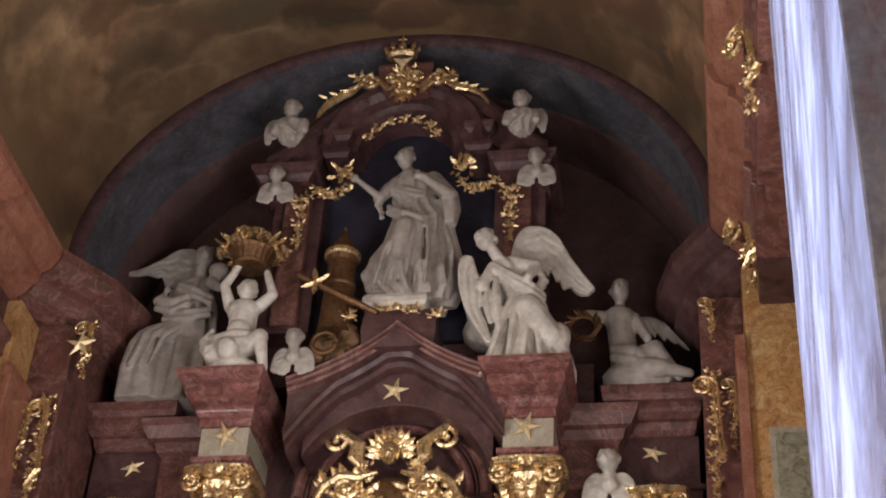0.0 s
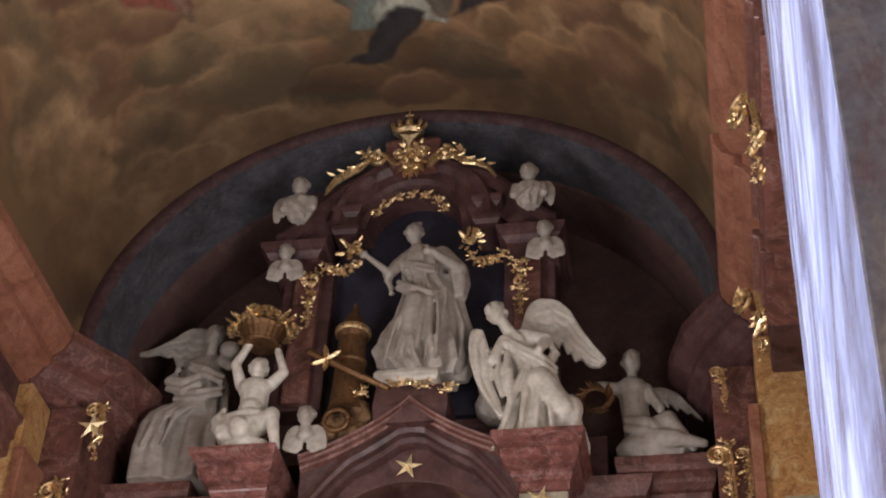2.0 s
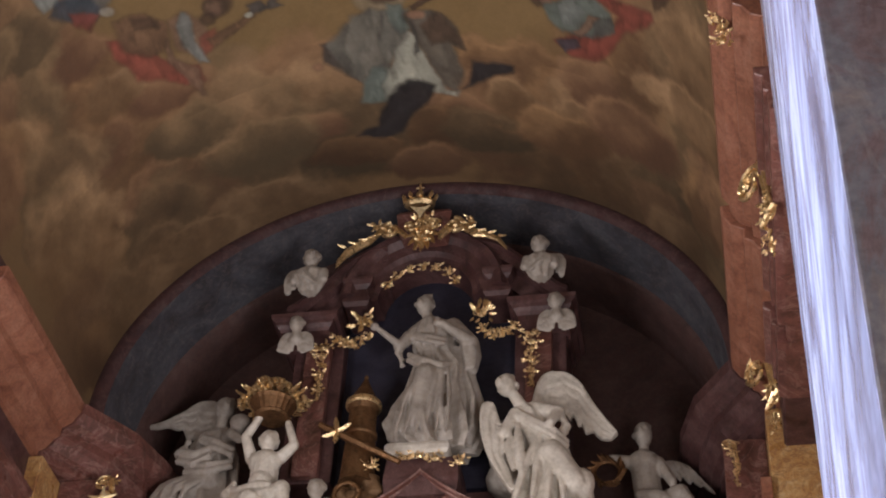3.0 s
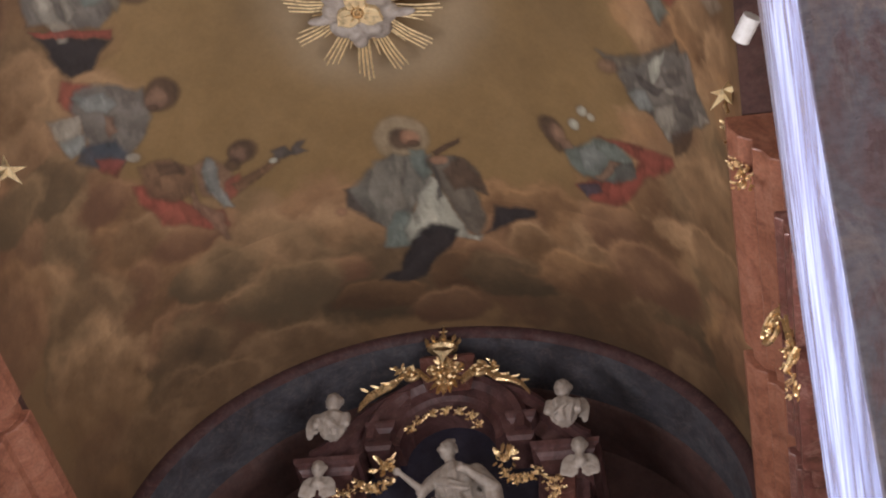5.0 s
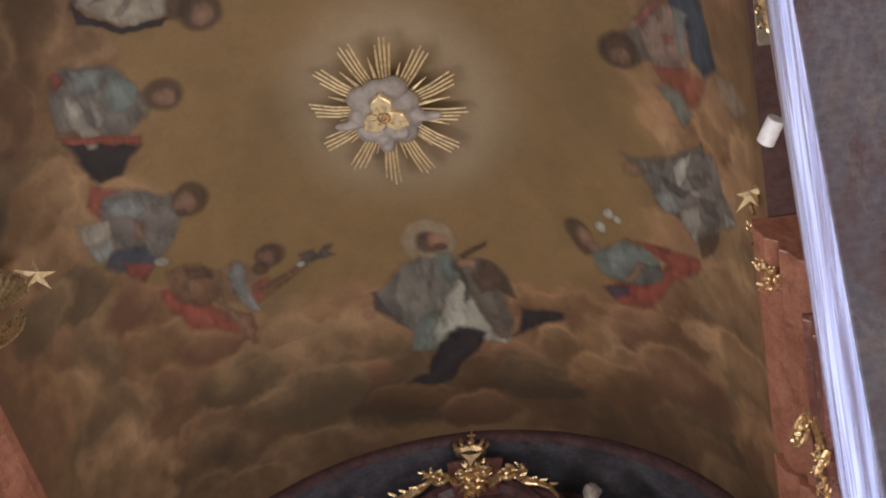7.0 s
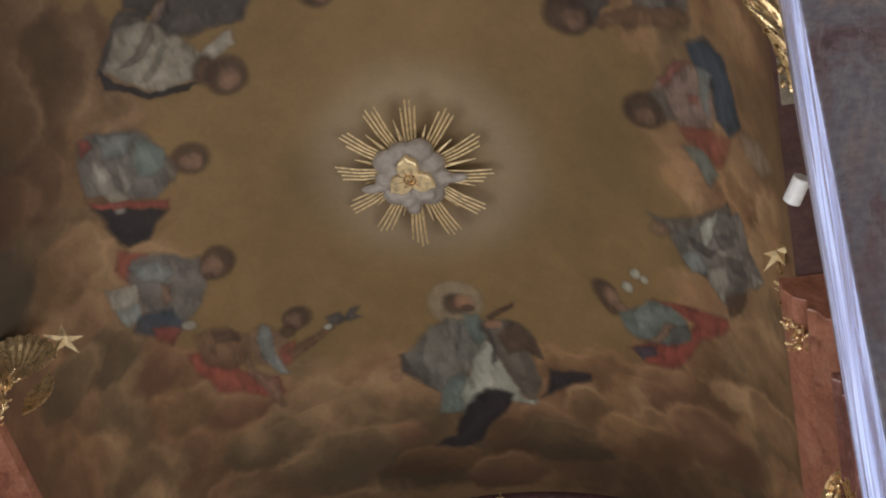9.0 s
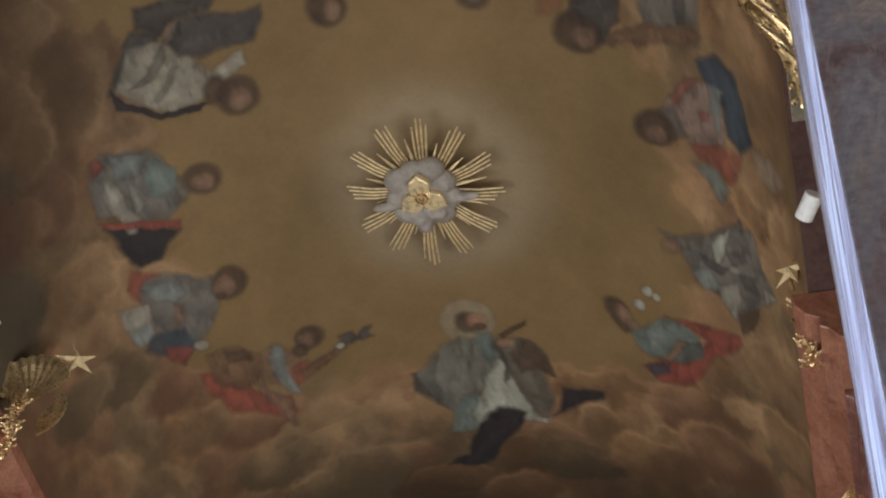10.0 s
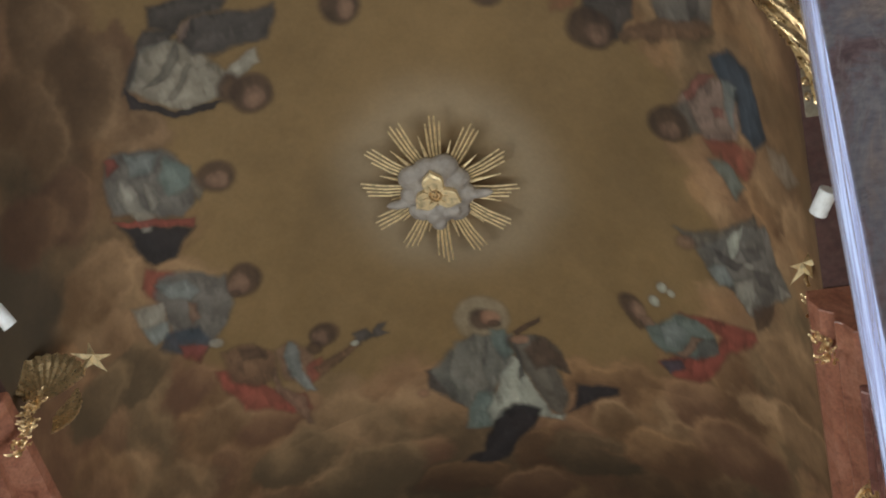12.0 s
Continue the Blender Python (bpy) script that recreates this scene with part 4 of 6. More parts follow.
def make_capital(root, cx, cy, z0, r, h):
    """A gilt composite capital: fluted bell with leaves, four volutes, shells and a curved abacus."""
    bm = bmesh.new()
    rings = []
    n = 48
    for z, k in ((0.0, 0.76), (0.04, 0.84), (0.08, 0.78), (h * 0.55, 0.82), (h * 0.7, 0.98), (h * 0.8, 0.92)):
        rings.append([(cx + r * k * (1 + (0.05 if i % 4 < 2 and 0.05 < z < h * 0.6 else 0)) * math.cos(math.tau * i / n), cy + r * k * (1 + (0.05 if i % 4 < 2 and 0.05 < z < h * 0.6 else 0)) * math.sin(math.tau * i / n), z0 + z) for i in range(n)])
    add_rings(bm, rings)
    cap = part("capital", bm, GOLD, root, "gilt composite capital with shells")
    bm = bmesh.new()
    for i in range(10):
        a = math.tau * i / 10
        o = Vector((math.cos(a), math.sin(a), 0))
        p = Vector((cx, cy, z0 + 0.05)) + o * r * 0.84
        leaf(bm, p, p + Vector((0, 0, h * 0.45)), r * 0.5, 0.28, o)
    part("leaves", bm, GOLD, cap)
    bm = bmesh.new()
    pts = []
    for i in range(32):
        a = math.tau * i / 32
        k = 1.16 + 0.26 * abs(math.cos(2 * (a - math.pi / 4))) ** 6
        pts.append((cx + r * k * math.cos(a), cy + r * k * math.sin(a)))
    add_rings(bm, [[(cx + (x - cx) * s, cy + (y - cy) * s, z0 + z) for x, y in pts] for z, s in ((h * 0.84, 0.94), (h * 0.87, 1.0), (h * 0.92, 1.0), (h * 0.94, 1.05), (h, 1.06))])
    part("abacus", bm, GOLD, cap)
    for sx in (-1, 1):
        bm = bmesh.new()
        scroll(bm, (cx + sx * r * 0.78, z0 + h * 0.68), r * 0.36, 1.8, r * 0.11, math.pi / 2, -sx, cy - r * 0.86, (cx + sx * r * 0.1, z0 + h * 0.84))
        part("volute", bm, GOLD, cap, smooth=True)
        bm = bmesh.new()
        for k in range(-2, 3):
            a = math.pi / 2 + k * 0.45
            leaf(bm, (cx + sx * 0.0, cy - r * 1.1, z0 + h * 0.8), (cx + r * 0.32 * math.cos(a), cy - r * 1.12, z0 + h * 0.8 + r * 0.4 * math.sin(a)), r * 0.2, 0.2)
        if sx == 1:
            part("shell", bm, GOLD, cap)
        else:
            bm.free()


def make_upper_storey():
    """The storey over the pediment: niche with arched head between pilasters."""
    root = holder("altar_upper_storey", "brown marble upper storey of the altar with an arched niche", "altar")
    # upper storey: plinth, niche with a lobed head, flanking pilasters
    part("niche_plinth", block(((11.0, 0.1), (11.3, 0.1), (11.34, 0.14), (11.44, 0.14), (11.46, 0.05), (11.56, 0.05)), -1.5, 1.55, 14.72, 15.0), BROWN_STONE, root)
    bm = bmesh.new()
    add_box(bm, (-1.0, 14.58, 11.5), (1.0, 14.66, 14.6))
    part("niche_back", bm, NIGHT, root, "night blue niche back")
    for sx in (-1, 1):
        bm = bmesh.new()
        add_box(bm, (sx * 1.28 - 0.29, 14.4, 11.56), (sx * 1.28 + 0.29, 15.0, 13.62), 0.02)
        part("niche_pier", bm, BROWN_STONE, root)
        bm = bmesh.new()
        add_box(bm, (sx * 1.27 - 0.15, 14.3, 11.6), (sx * 1.27 + 0.15, 14.42, 13.5), 0.03)
        part("niche_pilaster", bm, RED, root)
        part("impost", block(((13.4, 0.0), (13.44, 0.02), (13.48, 0.05), (13.52, 0.06), (13.54, 0.1), (13.6, 0.11), (13.62, 0.08)), sx * 1.36 - 0.3, sx * 1.36 + 0.26, 14.05, 15.0), BROWN_STONE, root)
        # curved shoulders over the imposts
        bm = bmesh.new()
        rings = []
        for i in range(17):
            u = i / 16
            x = sx * (1.62 - 1.12 * u)
            z = 13.62 + 0.86 * math.sin(u * math.pi / 2) ** 1.3
            rings.append([(x, 14.05, z + 0.18), (x, 14.02, z + 0.1), (x, 14.1, z + 0.08), (x, 14.12, z - 0.02), (x, 14.22, z - 0.06), (x, 14.24, z - 0.3), (x, 15.0, z - 0.3), (x, 15.0, z + 0.18)])
        add_rings(bm, rings)
        part("shoulder", bm, BROWN_STONE, root)
        part("scroll_block", block(((13.75, 0.0), (13.8, 0.03), (13.86, 0.03), (13.88, 0.0), (14.02, -0.02), (14.06, 0.03), (14.12, 0.05), (14.16, 0.05)), sx * 0.82 - 0.13, sx * 0.82 + 0.13, 14.08, 14.6), BROWN_STONE, root)
    bm = bmesh.new()
    rings = []
    for i in range(31):                                   # arched head of the niche
        a = math.pi * i / 30
        ring = []
        for r, d in ((0.98, 14.1), (0.92, 14.02), (0.84, 14.04), (0.78, 14.12), (0.66, 14.14), (0.62, 14.2), (0.56, 14.22), (0.52, 14.9), (1.0, 14.95)):
            ring.append((-0.05 + r * math.cos(a), d, 13.92 + r * 0.98 * math.sin(a)))
        rings.append(ring)
    add_rings(bm, rings)
    part("niche_arch", bm, BROWN_STONE, root)
    part("keystone", block(((14.62, 0.0), (14.7, 0.05), (14.95, 0.08), (15.02, 0.04)), -0.3, 0.2, 13.96, 14.7), RED, root)
    return root


UP = 0.965
make_altar()
drawn_in(make_upper_storey(), UP)


# ---------------------------------------------------------------- statues
def capsule(bm, a, b, r0, r1):
    a, b = Vector(a), Vector(b)
    tube(bm, [a + (b - a) * u for u in (0, 0.33, 0.66, 1)], [r0, r0 + (r1 - r0) * 0.3, r0 + (r1 - r0) * 0.7, r1], 12)
    ball(bm, a, (r0,) * 3)
    ball(bm, b, (r1,) * 3)


def robe(bm, rows, folds=9, depth=0.13, twist=1.2, phase=0.0):
    """Pleated cloth round an upright line: rows of z, x, y, half width, half depth."""
    n = 72
    rings = []
    top = rows[-1][0] - rows[0][0]
    for z, x, y, rx, ry in rows:
        u = (z - rows[0][0]) / top
        ring = []
        for i in range(n):
            a = math.tau * i / n
            k = 1 + depth * (1 - 0.55 * u) * (math.sin(folds * a + twist * u * 3 + phase) + 0.5 * math.sin((folds * 2 - 3) * a - 2.3 * u + phase))
            ring.append((x + rx * k * math.cos(a), y + ry * k * math.sin(a), z))
        rings.append(ring)
    add_rings(bm, rings)


def sash(bm, pts, r):
    """A rolled fold of cloth along points, thicker in its middle."""
    n = len(pts)
    tube(bm, pts, [r * (0.55 + 0.45 * math.sin(math.pi * i / (n - 1))) for i in range(n)], 10)
    tube(bm, [Vector(p) + Vector((0.0, -0.02, -r * 1.3)) for p in pts], [r * 0.6] * n, 8)


def wing(bm, root, tip, drop, wide, depth=0.05, back=0.12):
    """A feathered wing: an arm from root to tip with three ranks of long feathers hanging towards drop."""
    root, tip, drop = Vector(root), Vector(tip), Vector(drop)
    n = max(6, min(11, int((tip - root).length * 15)))
    half = max(0.022, (tip - root).length / n * 0.85)
    for rank, (long, thick, off) in enumerate(((1.0, 0.8, 0.0), (0.62, 0.9, -0.018), (0.34, 1.0, -0.036))):
        for i in range(n):
            u = i / (n - 1)
            arch = math.sin(u * math.pi * 0.9) * 0.16 * (tip - root).length
            p = root + (tip - root) * u * 0.92 - drop.normalized() * arch
            d = (drop * (0.55 + 0.45 * u) + (tip - root) * (0.05 + 0.5 * u * u)) * long
            q = p + d
            turn = d.to_track_quat("Z", "Y").to_matrix()
            ball(bm, (p + q) / 2 + Vector((0, off + back * 0.3 * u, 0)), (half * thick, depth * 0.5, d.length * (0.52 + 0.08 * (i % 2))), turn, 2)
    pts = []
    for i in range(8):
        u = i / 7
        pts.append(root + (tip - root) * u - drop.normalized() * math.sin(u * math.pi * 0.9) * 0.17 * (tip - root).length)
    tube(bm, pts, [depth * (1.25 - 0.8 * i / 7) for i in range(8)], 8)


def vane(bm, lead, trail, y, thick=0.06, feathers=6, lean=0.0):
    """A broad carved wing between a leading and a trailing edge (x, z), ridged into long feathers with scalloped ends."""
    def along(pts, u):
        q = u * (len(pts) - 1)
        i = min(int(q), len(pts) - 2)
        f = q - i
        p = [Vector(pts[max(0, min(len(pts) - 1, i + j))]) for j in (-1, 0, 1, 2)]
        return 0.5 * (2 * p[1] + (p[2] - p[0]) * f + (2 * p[0] - 5 * p[1] + 4 * p[2] - p[3]) * f * f + (3 * p[1] - p[0] - 3 * p[2] + p[3]) * f ** 3)

    rings, m = [], 26
    for i in range(33):
        u = i / 32
        a, b = along(lead, u), along(trail, u)
        b = b + (b - a) * (0.22 * abs(math.sin(u * math.pi * feathers)) - 0.1)
        front, rear = [], []
        for j in range(m):
            v = j / (m - 1)
            p = a + (b - a) * v
            step = (v * (1.2 - 0.5 * u) * feathers + u * 1.5) % 1.0
            d = thick * (0.95 - 0.6 * v) * (1 - 0.4 * u) + 0.03 * (step - 0.5) * min(1, v * 5)
            yy = y + lean * u
            front.append((p.x, yy - d * 0.7, p.y))
            rear.append((p.x, yy + thick * 0.4, p.y))
        rings.append(front + rear[::-1])
    add_rings(bm, rings)


def head(bm, c, r, look_x=0.0, hair=True):
    """A plain head shape with a knot of hair."""
    c = Vector(c)
    ball(bm, c, (r * 0.84, r * 0.92, r * 1.08))
    ball(bm, c + Vector((look_x * r * 0.35, -r * 0.62, -r * 0.32)), (r * 0.5, r * 0.42, r * 0.5))
    ball(bm, c + Vector((look_x * r * 0.5, -r * 0.98, -r * 0.05)), (r * 0.14, r * 0.2, r * 0.26), None, 1)
    if hair:
        rng = random.Random(int(1000 * (c.x + 3 * c.z)))
        for i in range(30):
            a, e = rng.uniform(-0.25, math.pi + 0.25), rng.uniform(-0.15, 1.45)
            o = Vector((math.cos(e) * math.cos(a), math.cos(e) * math.sin(a) * 0.95 + 0.12, math.sin(e)))
            ball(bm, c + Vector((o.x * r * 0.84, o.y * r * 0.88, o.z * r * 1.02)), (r * rng.uniform(0.2, 0.32),) * 3, None, 1)
        for sx in (-1, 1):                                  # brow ridge and cheeks
            ball(bm, c + Vector((sx * r * 0.34 + look_x * r * 0.3, -r * 0.72, -r * 0.22)), (r * 0.24, r * 0.24, r * 0.22), None, 1)
            ball(bm, c + Vector((sx * r * 0.3 + look_x * r * 0.3, -r * 0.8, r * 0.2)), (r * 0.24, r * 0.12, r * 0.08), None, 1)


def statue(name, label, at, bm, mtl=None, voxel=0.014, group=""):
    me = bpy.data.meshes.new(name)
    bm.to_mesh(me)
    bm.free()
    me.materials.append(mtl or STUCCO)
    ob = tagged(new(name, me), label, "statue", group)
    ob.location = at
    rm = ob.modifiers.new("carve", "REMESH")
    rm.mode, rm.voxel_size, rm.use_smooth_shade = "VOXEL", voxel, True
    sm = ob.modifiers.new("soften", "SMOOTH")
    sm.factor, sm.iterations = 0.5, 1
    return ob


def saint():
    bm = bmesh.new()
    robe(bm, ((0, 0.1, 0, 0.38, 0.3), (0.15, 0.04, 0, 0.47, 0.34), (0.4, 0.0, 0, 0.47, 0.35), (0.7, 0.02, 0, 0.41, 0.3), (1.0, 0.08, 0, 0.35, 0.26), (1.2, 0.1, 0, 0.32, 0.23), (1.4, 0.05, 0, 0.24, 0.18),
              (1.55, 0.01, 0, 0.26, 0.2), (1.78, -0.01, 0, 0.29, 0.19), (1.92, -0.03, 0, 0.2, 0.15), (2.0, -0.08, -0.01, 0.08, 0.08)), 11, 0.22, 2.4)
    robe(bm, ((0.1, -0.32, 0.05, 0.14, 0.18), (0.4, -0.3, 0.05, 0.2, 0.22), (0.9, -0.14, 0.02, 0.18, 0.2)), 6, 0.28, 1.2)
    robe(bm, ((0.05, 0.34, 0.1, 0.2, 0.2), (0.3, 0.42, 0.08, 0.24, 0.2), (0.7, 0.46, 0.06, 0.2, 0.18), (1.1, 0.38, 0.05, 0.15, 0.14), (1.5, 0.3, 0.05, 0.12, 0.12)), 6, 0.28, 1.4)
    for k in range(6):                                                           # deep hanging pleats
        x = -0.32 + 0.12 * k
        sash(bm, [(0.1 + x * 0.55, -0.26, 1.05), (0.05 + x * 0.9, -0.33, 0.6), (x * 1.05, -0.35, 0.1)], 0.035)
    capsule(bm, (-0.12, -0.22, 0.25), (-0.02, -0.26, 0.95), 0.13, 0.15)          # forward leg under the cloth
    sash(bm, [(0.34, -0.1, 1.22), (0.16, -0.24, 1.08), (-0.06, -0.28, 1.14), (-0.28, -0.18, 1.34)], 0.07)
    sash(bm, [(0.4, -0.02, 1.0), (0.2, -0.22, 0.8), (0.0, -0.3, 0.72), (-0.24, -0.24, 0.62)], 0.06)
    sash(bm, [(-0.26, -0.1, 1.72), (-0.05, -0.23, 1.55), (0.2, -0.2, 1.5)], 0.05)
    capsule(bm, (-0.24, -0.02, 1.82), (-0.4, -0.16, 1.5), 0.09, 0.07)
    capsule(bm, (-0.4, -0.16, 1.5), (-0.66, -0.3, 1.66), 0.052, 0.036)
    ball(bm, (-0.72, -0.32, 1.7), (0.06, 0.045, 0.06))
    sash(bm, [(-0.34, -0.1, 1.74), (-0.44, -0.12, 1.5), (-0.36, -0.1, 1.3)], 0.07)
    capsule(bm, (0.24, -0.02, 1.84), (0.5, -0.12, 1.5), 0.12, 0.1)
    capsule(bm, (0.5, -0.14, 1.5), (0.16, -0.3, 1.68), 0.08, 0.05)
    ball(bm, (0.1, -0.3, 1.7), (0.07, 0.05, 0.05))
    robe(bm, ((1.12, 0.5, -0.05, 0.07, 0.08), (1.35, 0.5, -0.06, 0.12, 0.12), (1.55, 0.46, -0.06, 0.13, 0.12)), 5, 0.12, 0.4)
    capsule(bm, (-0.08, 0, 1.95), (-0.13, -0.02, 2.1), 0.075, 0.07)
    head(bm, (-0.15, -0.04, 2.2), 0.135, -0.6)
    for i in range(5):
        a = -0.6 + i * 0.3
        ball(bm, (-0.13 + 0.1 * math.sin(a), 0.0, 2.36 + 0.02 * math.cos(a)), (0.02, 0.02, 0.05), None, 1)
    bmesh.ops.scale(bm, vec=(0.88, 0.9, 0.935), verts=bm.verts)
    return drawn_in(statue("saint_statue", "white stucco saint statue in pleated robes standing in the niche", (0.1, 14.22, 11.71), bm, SHADE_GREY_STUCCO), UP)


def kneeling_angel():
    bm = bmesh.new()
    robe(bm, ((0, 0.0, 0.05, 0.43, 0.34), (0.12, 0.02, 0.04, 0.42, 0.34), (0.3, 0.05, 0.02, 0.37, 0.3), (0.58, 0.02, 0.0, 0.28, 0.25), (0.9, -0.04, -0.03, 0.23, 0.2),
              (1.12, -0.14, -0.07, 0.2, 0.17), (1.3, -0.19, -0.1, 0.18, 0.14), (1.4, -0.24, -0.12, 0.09, 0.08)), 7, 0.15, 1.6, 0.6)
    for x0, x1 in ((-0.1, -0.3), (-0.04, -0.12), (0.04, 0.04), (0.1, 0.2)):                # long pleats from the hip
        sash(bm, [(x0, -0.2, 0.95), ((x0 + x1) / 2, -0.28, 0.55), (x1, -0.34, 0.08)], 0.045)
    capsule(bm, (0.06, -0.22, 0.72), (0.3, -0.26, 0.34), 0.15, 0.12)                       # bent knee, and the foot behind it
    ball(bm, (0.36, -0.2, 0.36), (0.13, 0.13, 0.17))
    capsule(bm, (0.36, -0.18, 0.3), (0.42, -0.1, 0.1), 0.1, 0.08)
    sash(bm, [(-0.3, -0.22, 1.28), (-0.1, -0.28, 1.08), (0.1, -0.26, 0.95), (0.22, -0.14, 0.9)], 0.05)
    sash(bm, [(-0.28, -0.24, 1.1), (-0.26, -0.3, 0.8), (-0.22, -0.3, 0.5)], 0.055)
    sash(bm, [(-0.36, -0.22, 1.0), (-0.36, -0.28, 0.75), (-0.3, -0.3, 0.55)], 0.05)
    capsule(bm, (-0.26, -0.14, 1.38), (-0.34, -0.2, 1.5), 0.07, 0.06)
    head(bm, (-0.41, -0.24, 1.6), 0.125, -1.0)
    capsule(bm, (-0.14, -0.12, 1.36), (0.12, -0.2, 1.24), 0.085, 0.075)
    capsule(bm, (0.12, -0.2, 1.24), (0.06, -0.32, 1.03), 0.065, 0.045)
    sash(bm, [(0.16, -0.16, 1.26), (0.2, -0.14, 1.1), (0.14, -0.2, 0.98)], 0.06)
    capsule(bm, (-0.32, -0.16, 1.28), (-0.42, -0.24, 1.0), 0.075, 0.06)
    vane(bm, ((-0.2, 1.5), (-0.1, 1.9), (0.1, 1.98), (0.3, 1.86), (0.48, 1.52), (0.7, 1.18)), ((0.04, 1.38), (0.14, 1.42), (0.24, 1.42), (0.32, 1.3), (0.44, 1.2), (0.62, 1.1)), 0.1, 0.11, 5, 0.05)
    vane(bm, ((-0.54, 1.4), (-0.66, 1.36), (-0.66, 1.02), (-0.55, 0.64), (-0.34, 0.26)), ((-0.52, 1.36), (-0.48, 1.14), (-0.44, 0.9), (-0.38, 0.58), (-0.28, 0.26)), -0.16, 0.13, 3, -0.12)
    return statue("angel_statue", "white stucco kneeling angel with spread wings on a marble block", (1.46, 13.72, 10.4), bm)


def atlas_putto():
    bm = bmesh.new()
    ball(bm, (0.0, 0, 0.1), (0.36, 0.3, 0.14))
    ball(bm, (-0.12, -0.06, 0.3), (0.27, 0.24, 0.2))
    capsule(bm, (0, 0, 0.42), (0.0, -0.02, 0.8), 0.16, 0.17)
    ball(bm, (0, -0.05, 0.86), (0.21, 0.14, 0.14))
    ball(bm, (0.0, -0.1, 0.58), (0.15, 0.12, 0.13))
    capsule(bm, (0, -0.02, 0.92), (0, -0.04, 1.02), 0.065, 0.06)
    head(bm, (0.02, -0.08, 1.1), 0.125, 0.3)
    capsule(bm, (-0.18, -0.03, 0.93), (-0.26, -0.1, 1.16), 0.075, 0.06)
    capsule(bm, (-0.26, -0.1, 1.16), (-0.13, -0.12, 1.36), 0.055, 0.045)
    ball(bm, (-0.12, -0.13, 1.4), (0.06, 0.05, 0.07))
    capsule(bm, (0.18, -0.03, 0.92), (0.35, -0.1, 1.02), 0.075, 0.06)
    capsule(bm, (0.35, -0.1, 1.02), (0.25, -0.12, 1.28), 0.055, 0.045)
    capsule(bm, (0.1, -0.05, 0.4), (0.3, -0.2, 0.42), 0.13, 0.1)
    capsule(bm, (0.3, -0.2, 0.42), (0.4, -0.24, 0.02), 0.085, 0.055)
    capsule(bm, (-0.08, -0.08, 0.36), (-0.05, -0.3, 0.26), 0.13, 0.11)
    ball(bm, (-0.02, -0.3, 0.22), (0.13, 0.12, 0.12))
    sash(bm, [(-0.34, -0.1, 0.5), (-0.2, -0.2, 0.42), (0.0, -0.22, 0.46), (0.16, -0.16, 0.5)], 0.065)
    sash(bm, [(-0.32, -0.06, 0.62), (-0.4, -0.1, 0.44), (-0.3, -0.18, 0.3), (-0.12, -0.24, 0.38)], 0.07)
    bmesh.ops.scale(bm, vec=(0.88, 0.95, 1.0), verts=bm.verts)
    return statue("putto_statue", "white stucco putto lifting a gilt flower basket overhead", (-1.46, 13.6, 10.41), bm, voxel=0.015)


def seated_angel():
    bm = bmesh.new()
    robe(bm, ((0, 0.0, 0, 0.34, 0.28), (0.5, 0.0, 0, 0.32, 0.27), (0.9, 0.0, 0, 0.27, 0.22), (1.1, -0.02, 0, 0.27, 0.21), (1.28, -0.05, 0, 0.29, 0.2), (1.48, -0.08, 0, 0.24, 0.18),
              (1.62, -0.06, 0, 0.18, 0.14), (1.7, 0.02, 0, 0.08, 0.08)), 8, 0.15, 1.8)
    robe(bm, ((0, -0.42, -0.1, 0.25, 0.24), (0.4, -0.42, -0.12, 0.24, 0.24), (0.7, -0.41, -0.12, 0.22, 0.22), (0.88, -0.38, -0.1, 0.18, 0.18), (0.95, -0.34, -0.06, 0.09, 0.1)), 5, 0.13, 0.6)
    capsule(bm, (0.0, -0.14, 0.92), (-0.38, -0.18, 0.82), 0.16, 0.13)
    for u in (0.0, 0.14, 0.28):                                                            # cloth over the lap and down the shins
        sash(bm, [(-0.02 - u * 0.7, -0.26, 0.94), (-0.18 - u * 0.8, -0.32, 0.76), (-0.28 - u * 0.8, -0.34, 0.4)], 0.04)
    sash(bm, [(-0.3, -0.18, 1.46), (-0.36, -0.2, 1.28), (-0.18, -0.24, 1.2), (0.02, -0.24, 1.3)], 0.085)
    sash(bm, [(-0.16, -0.2, 1.5), (0.04, -0.26, 1.36), (0.26, -0.22, 1.26)], 0.06)
    sash(bm, [(-0.28, -0.2, 1.1), (0.0, -0.28, 1.04), (0.26, -0.2, 1.14)], 0.06)
    capsule(bm, (0.0, -0.04, 1.68), (0.02, -0.08, 1.8), 0.07, 0.065)
    head(bm, (0.03, -0.1, 1.93), 0.135, 0.6)
    capsule(bm, (0.12, -0.06, 1.54), (0.26, -0.2, 1.6), 0.085, 0.07)
    ball(bm, (0.26, -0.2, 1.66), (0.12, 0.09, 0.1))
    capsule(bm, (0.2, -0.2, 1.5), (0.3, -0.24, 1.4), 0.07, 0.05)
    vane(bm, ((-0.08, 1.86), (-0.12, 2.16), (-0.34, 2.24), (-0.56, 2.12), (-0.76, 2.02), (-1.0, 1.96)), ((-0.1, 1.62), (-0.24, 1.7), (-0.4, 1.7), (-0.54, 1.86), (-0.72, 1.92), (-0.94, 1.92)), 0.14, 0.07, 5, 0.04)
    return statue("angel_statue", "grey white stucco seated angel with one raised wing", (-2.26, 14.3, 10.56), bm, SHADE_GREY_STUCCO)


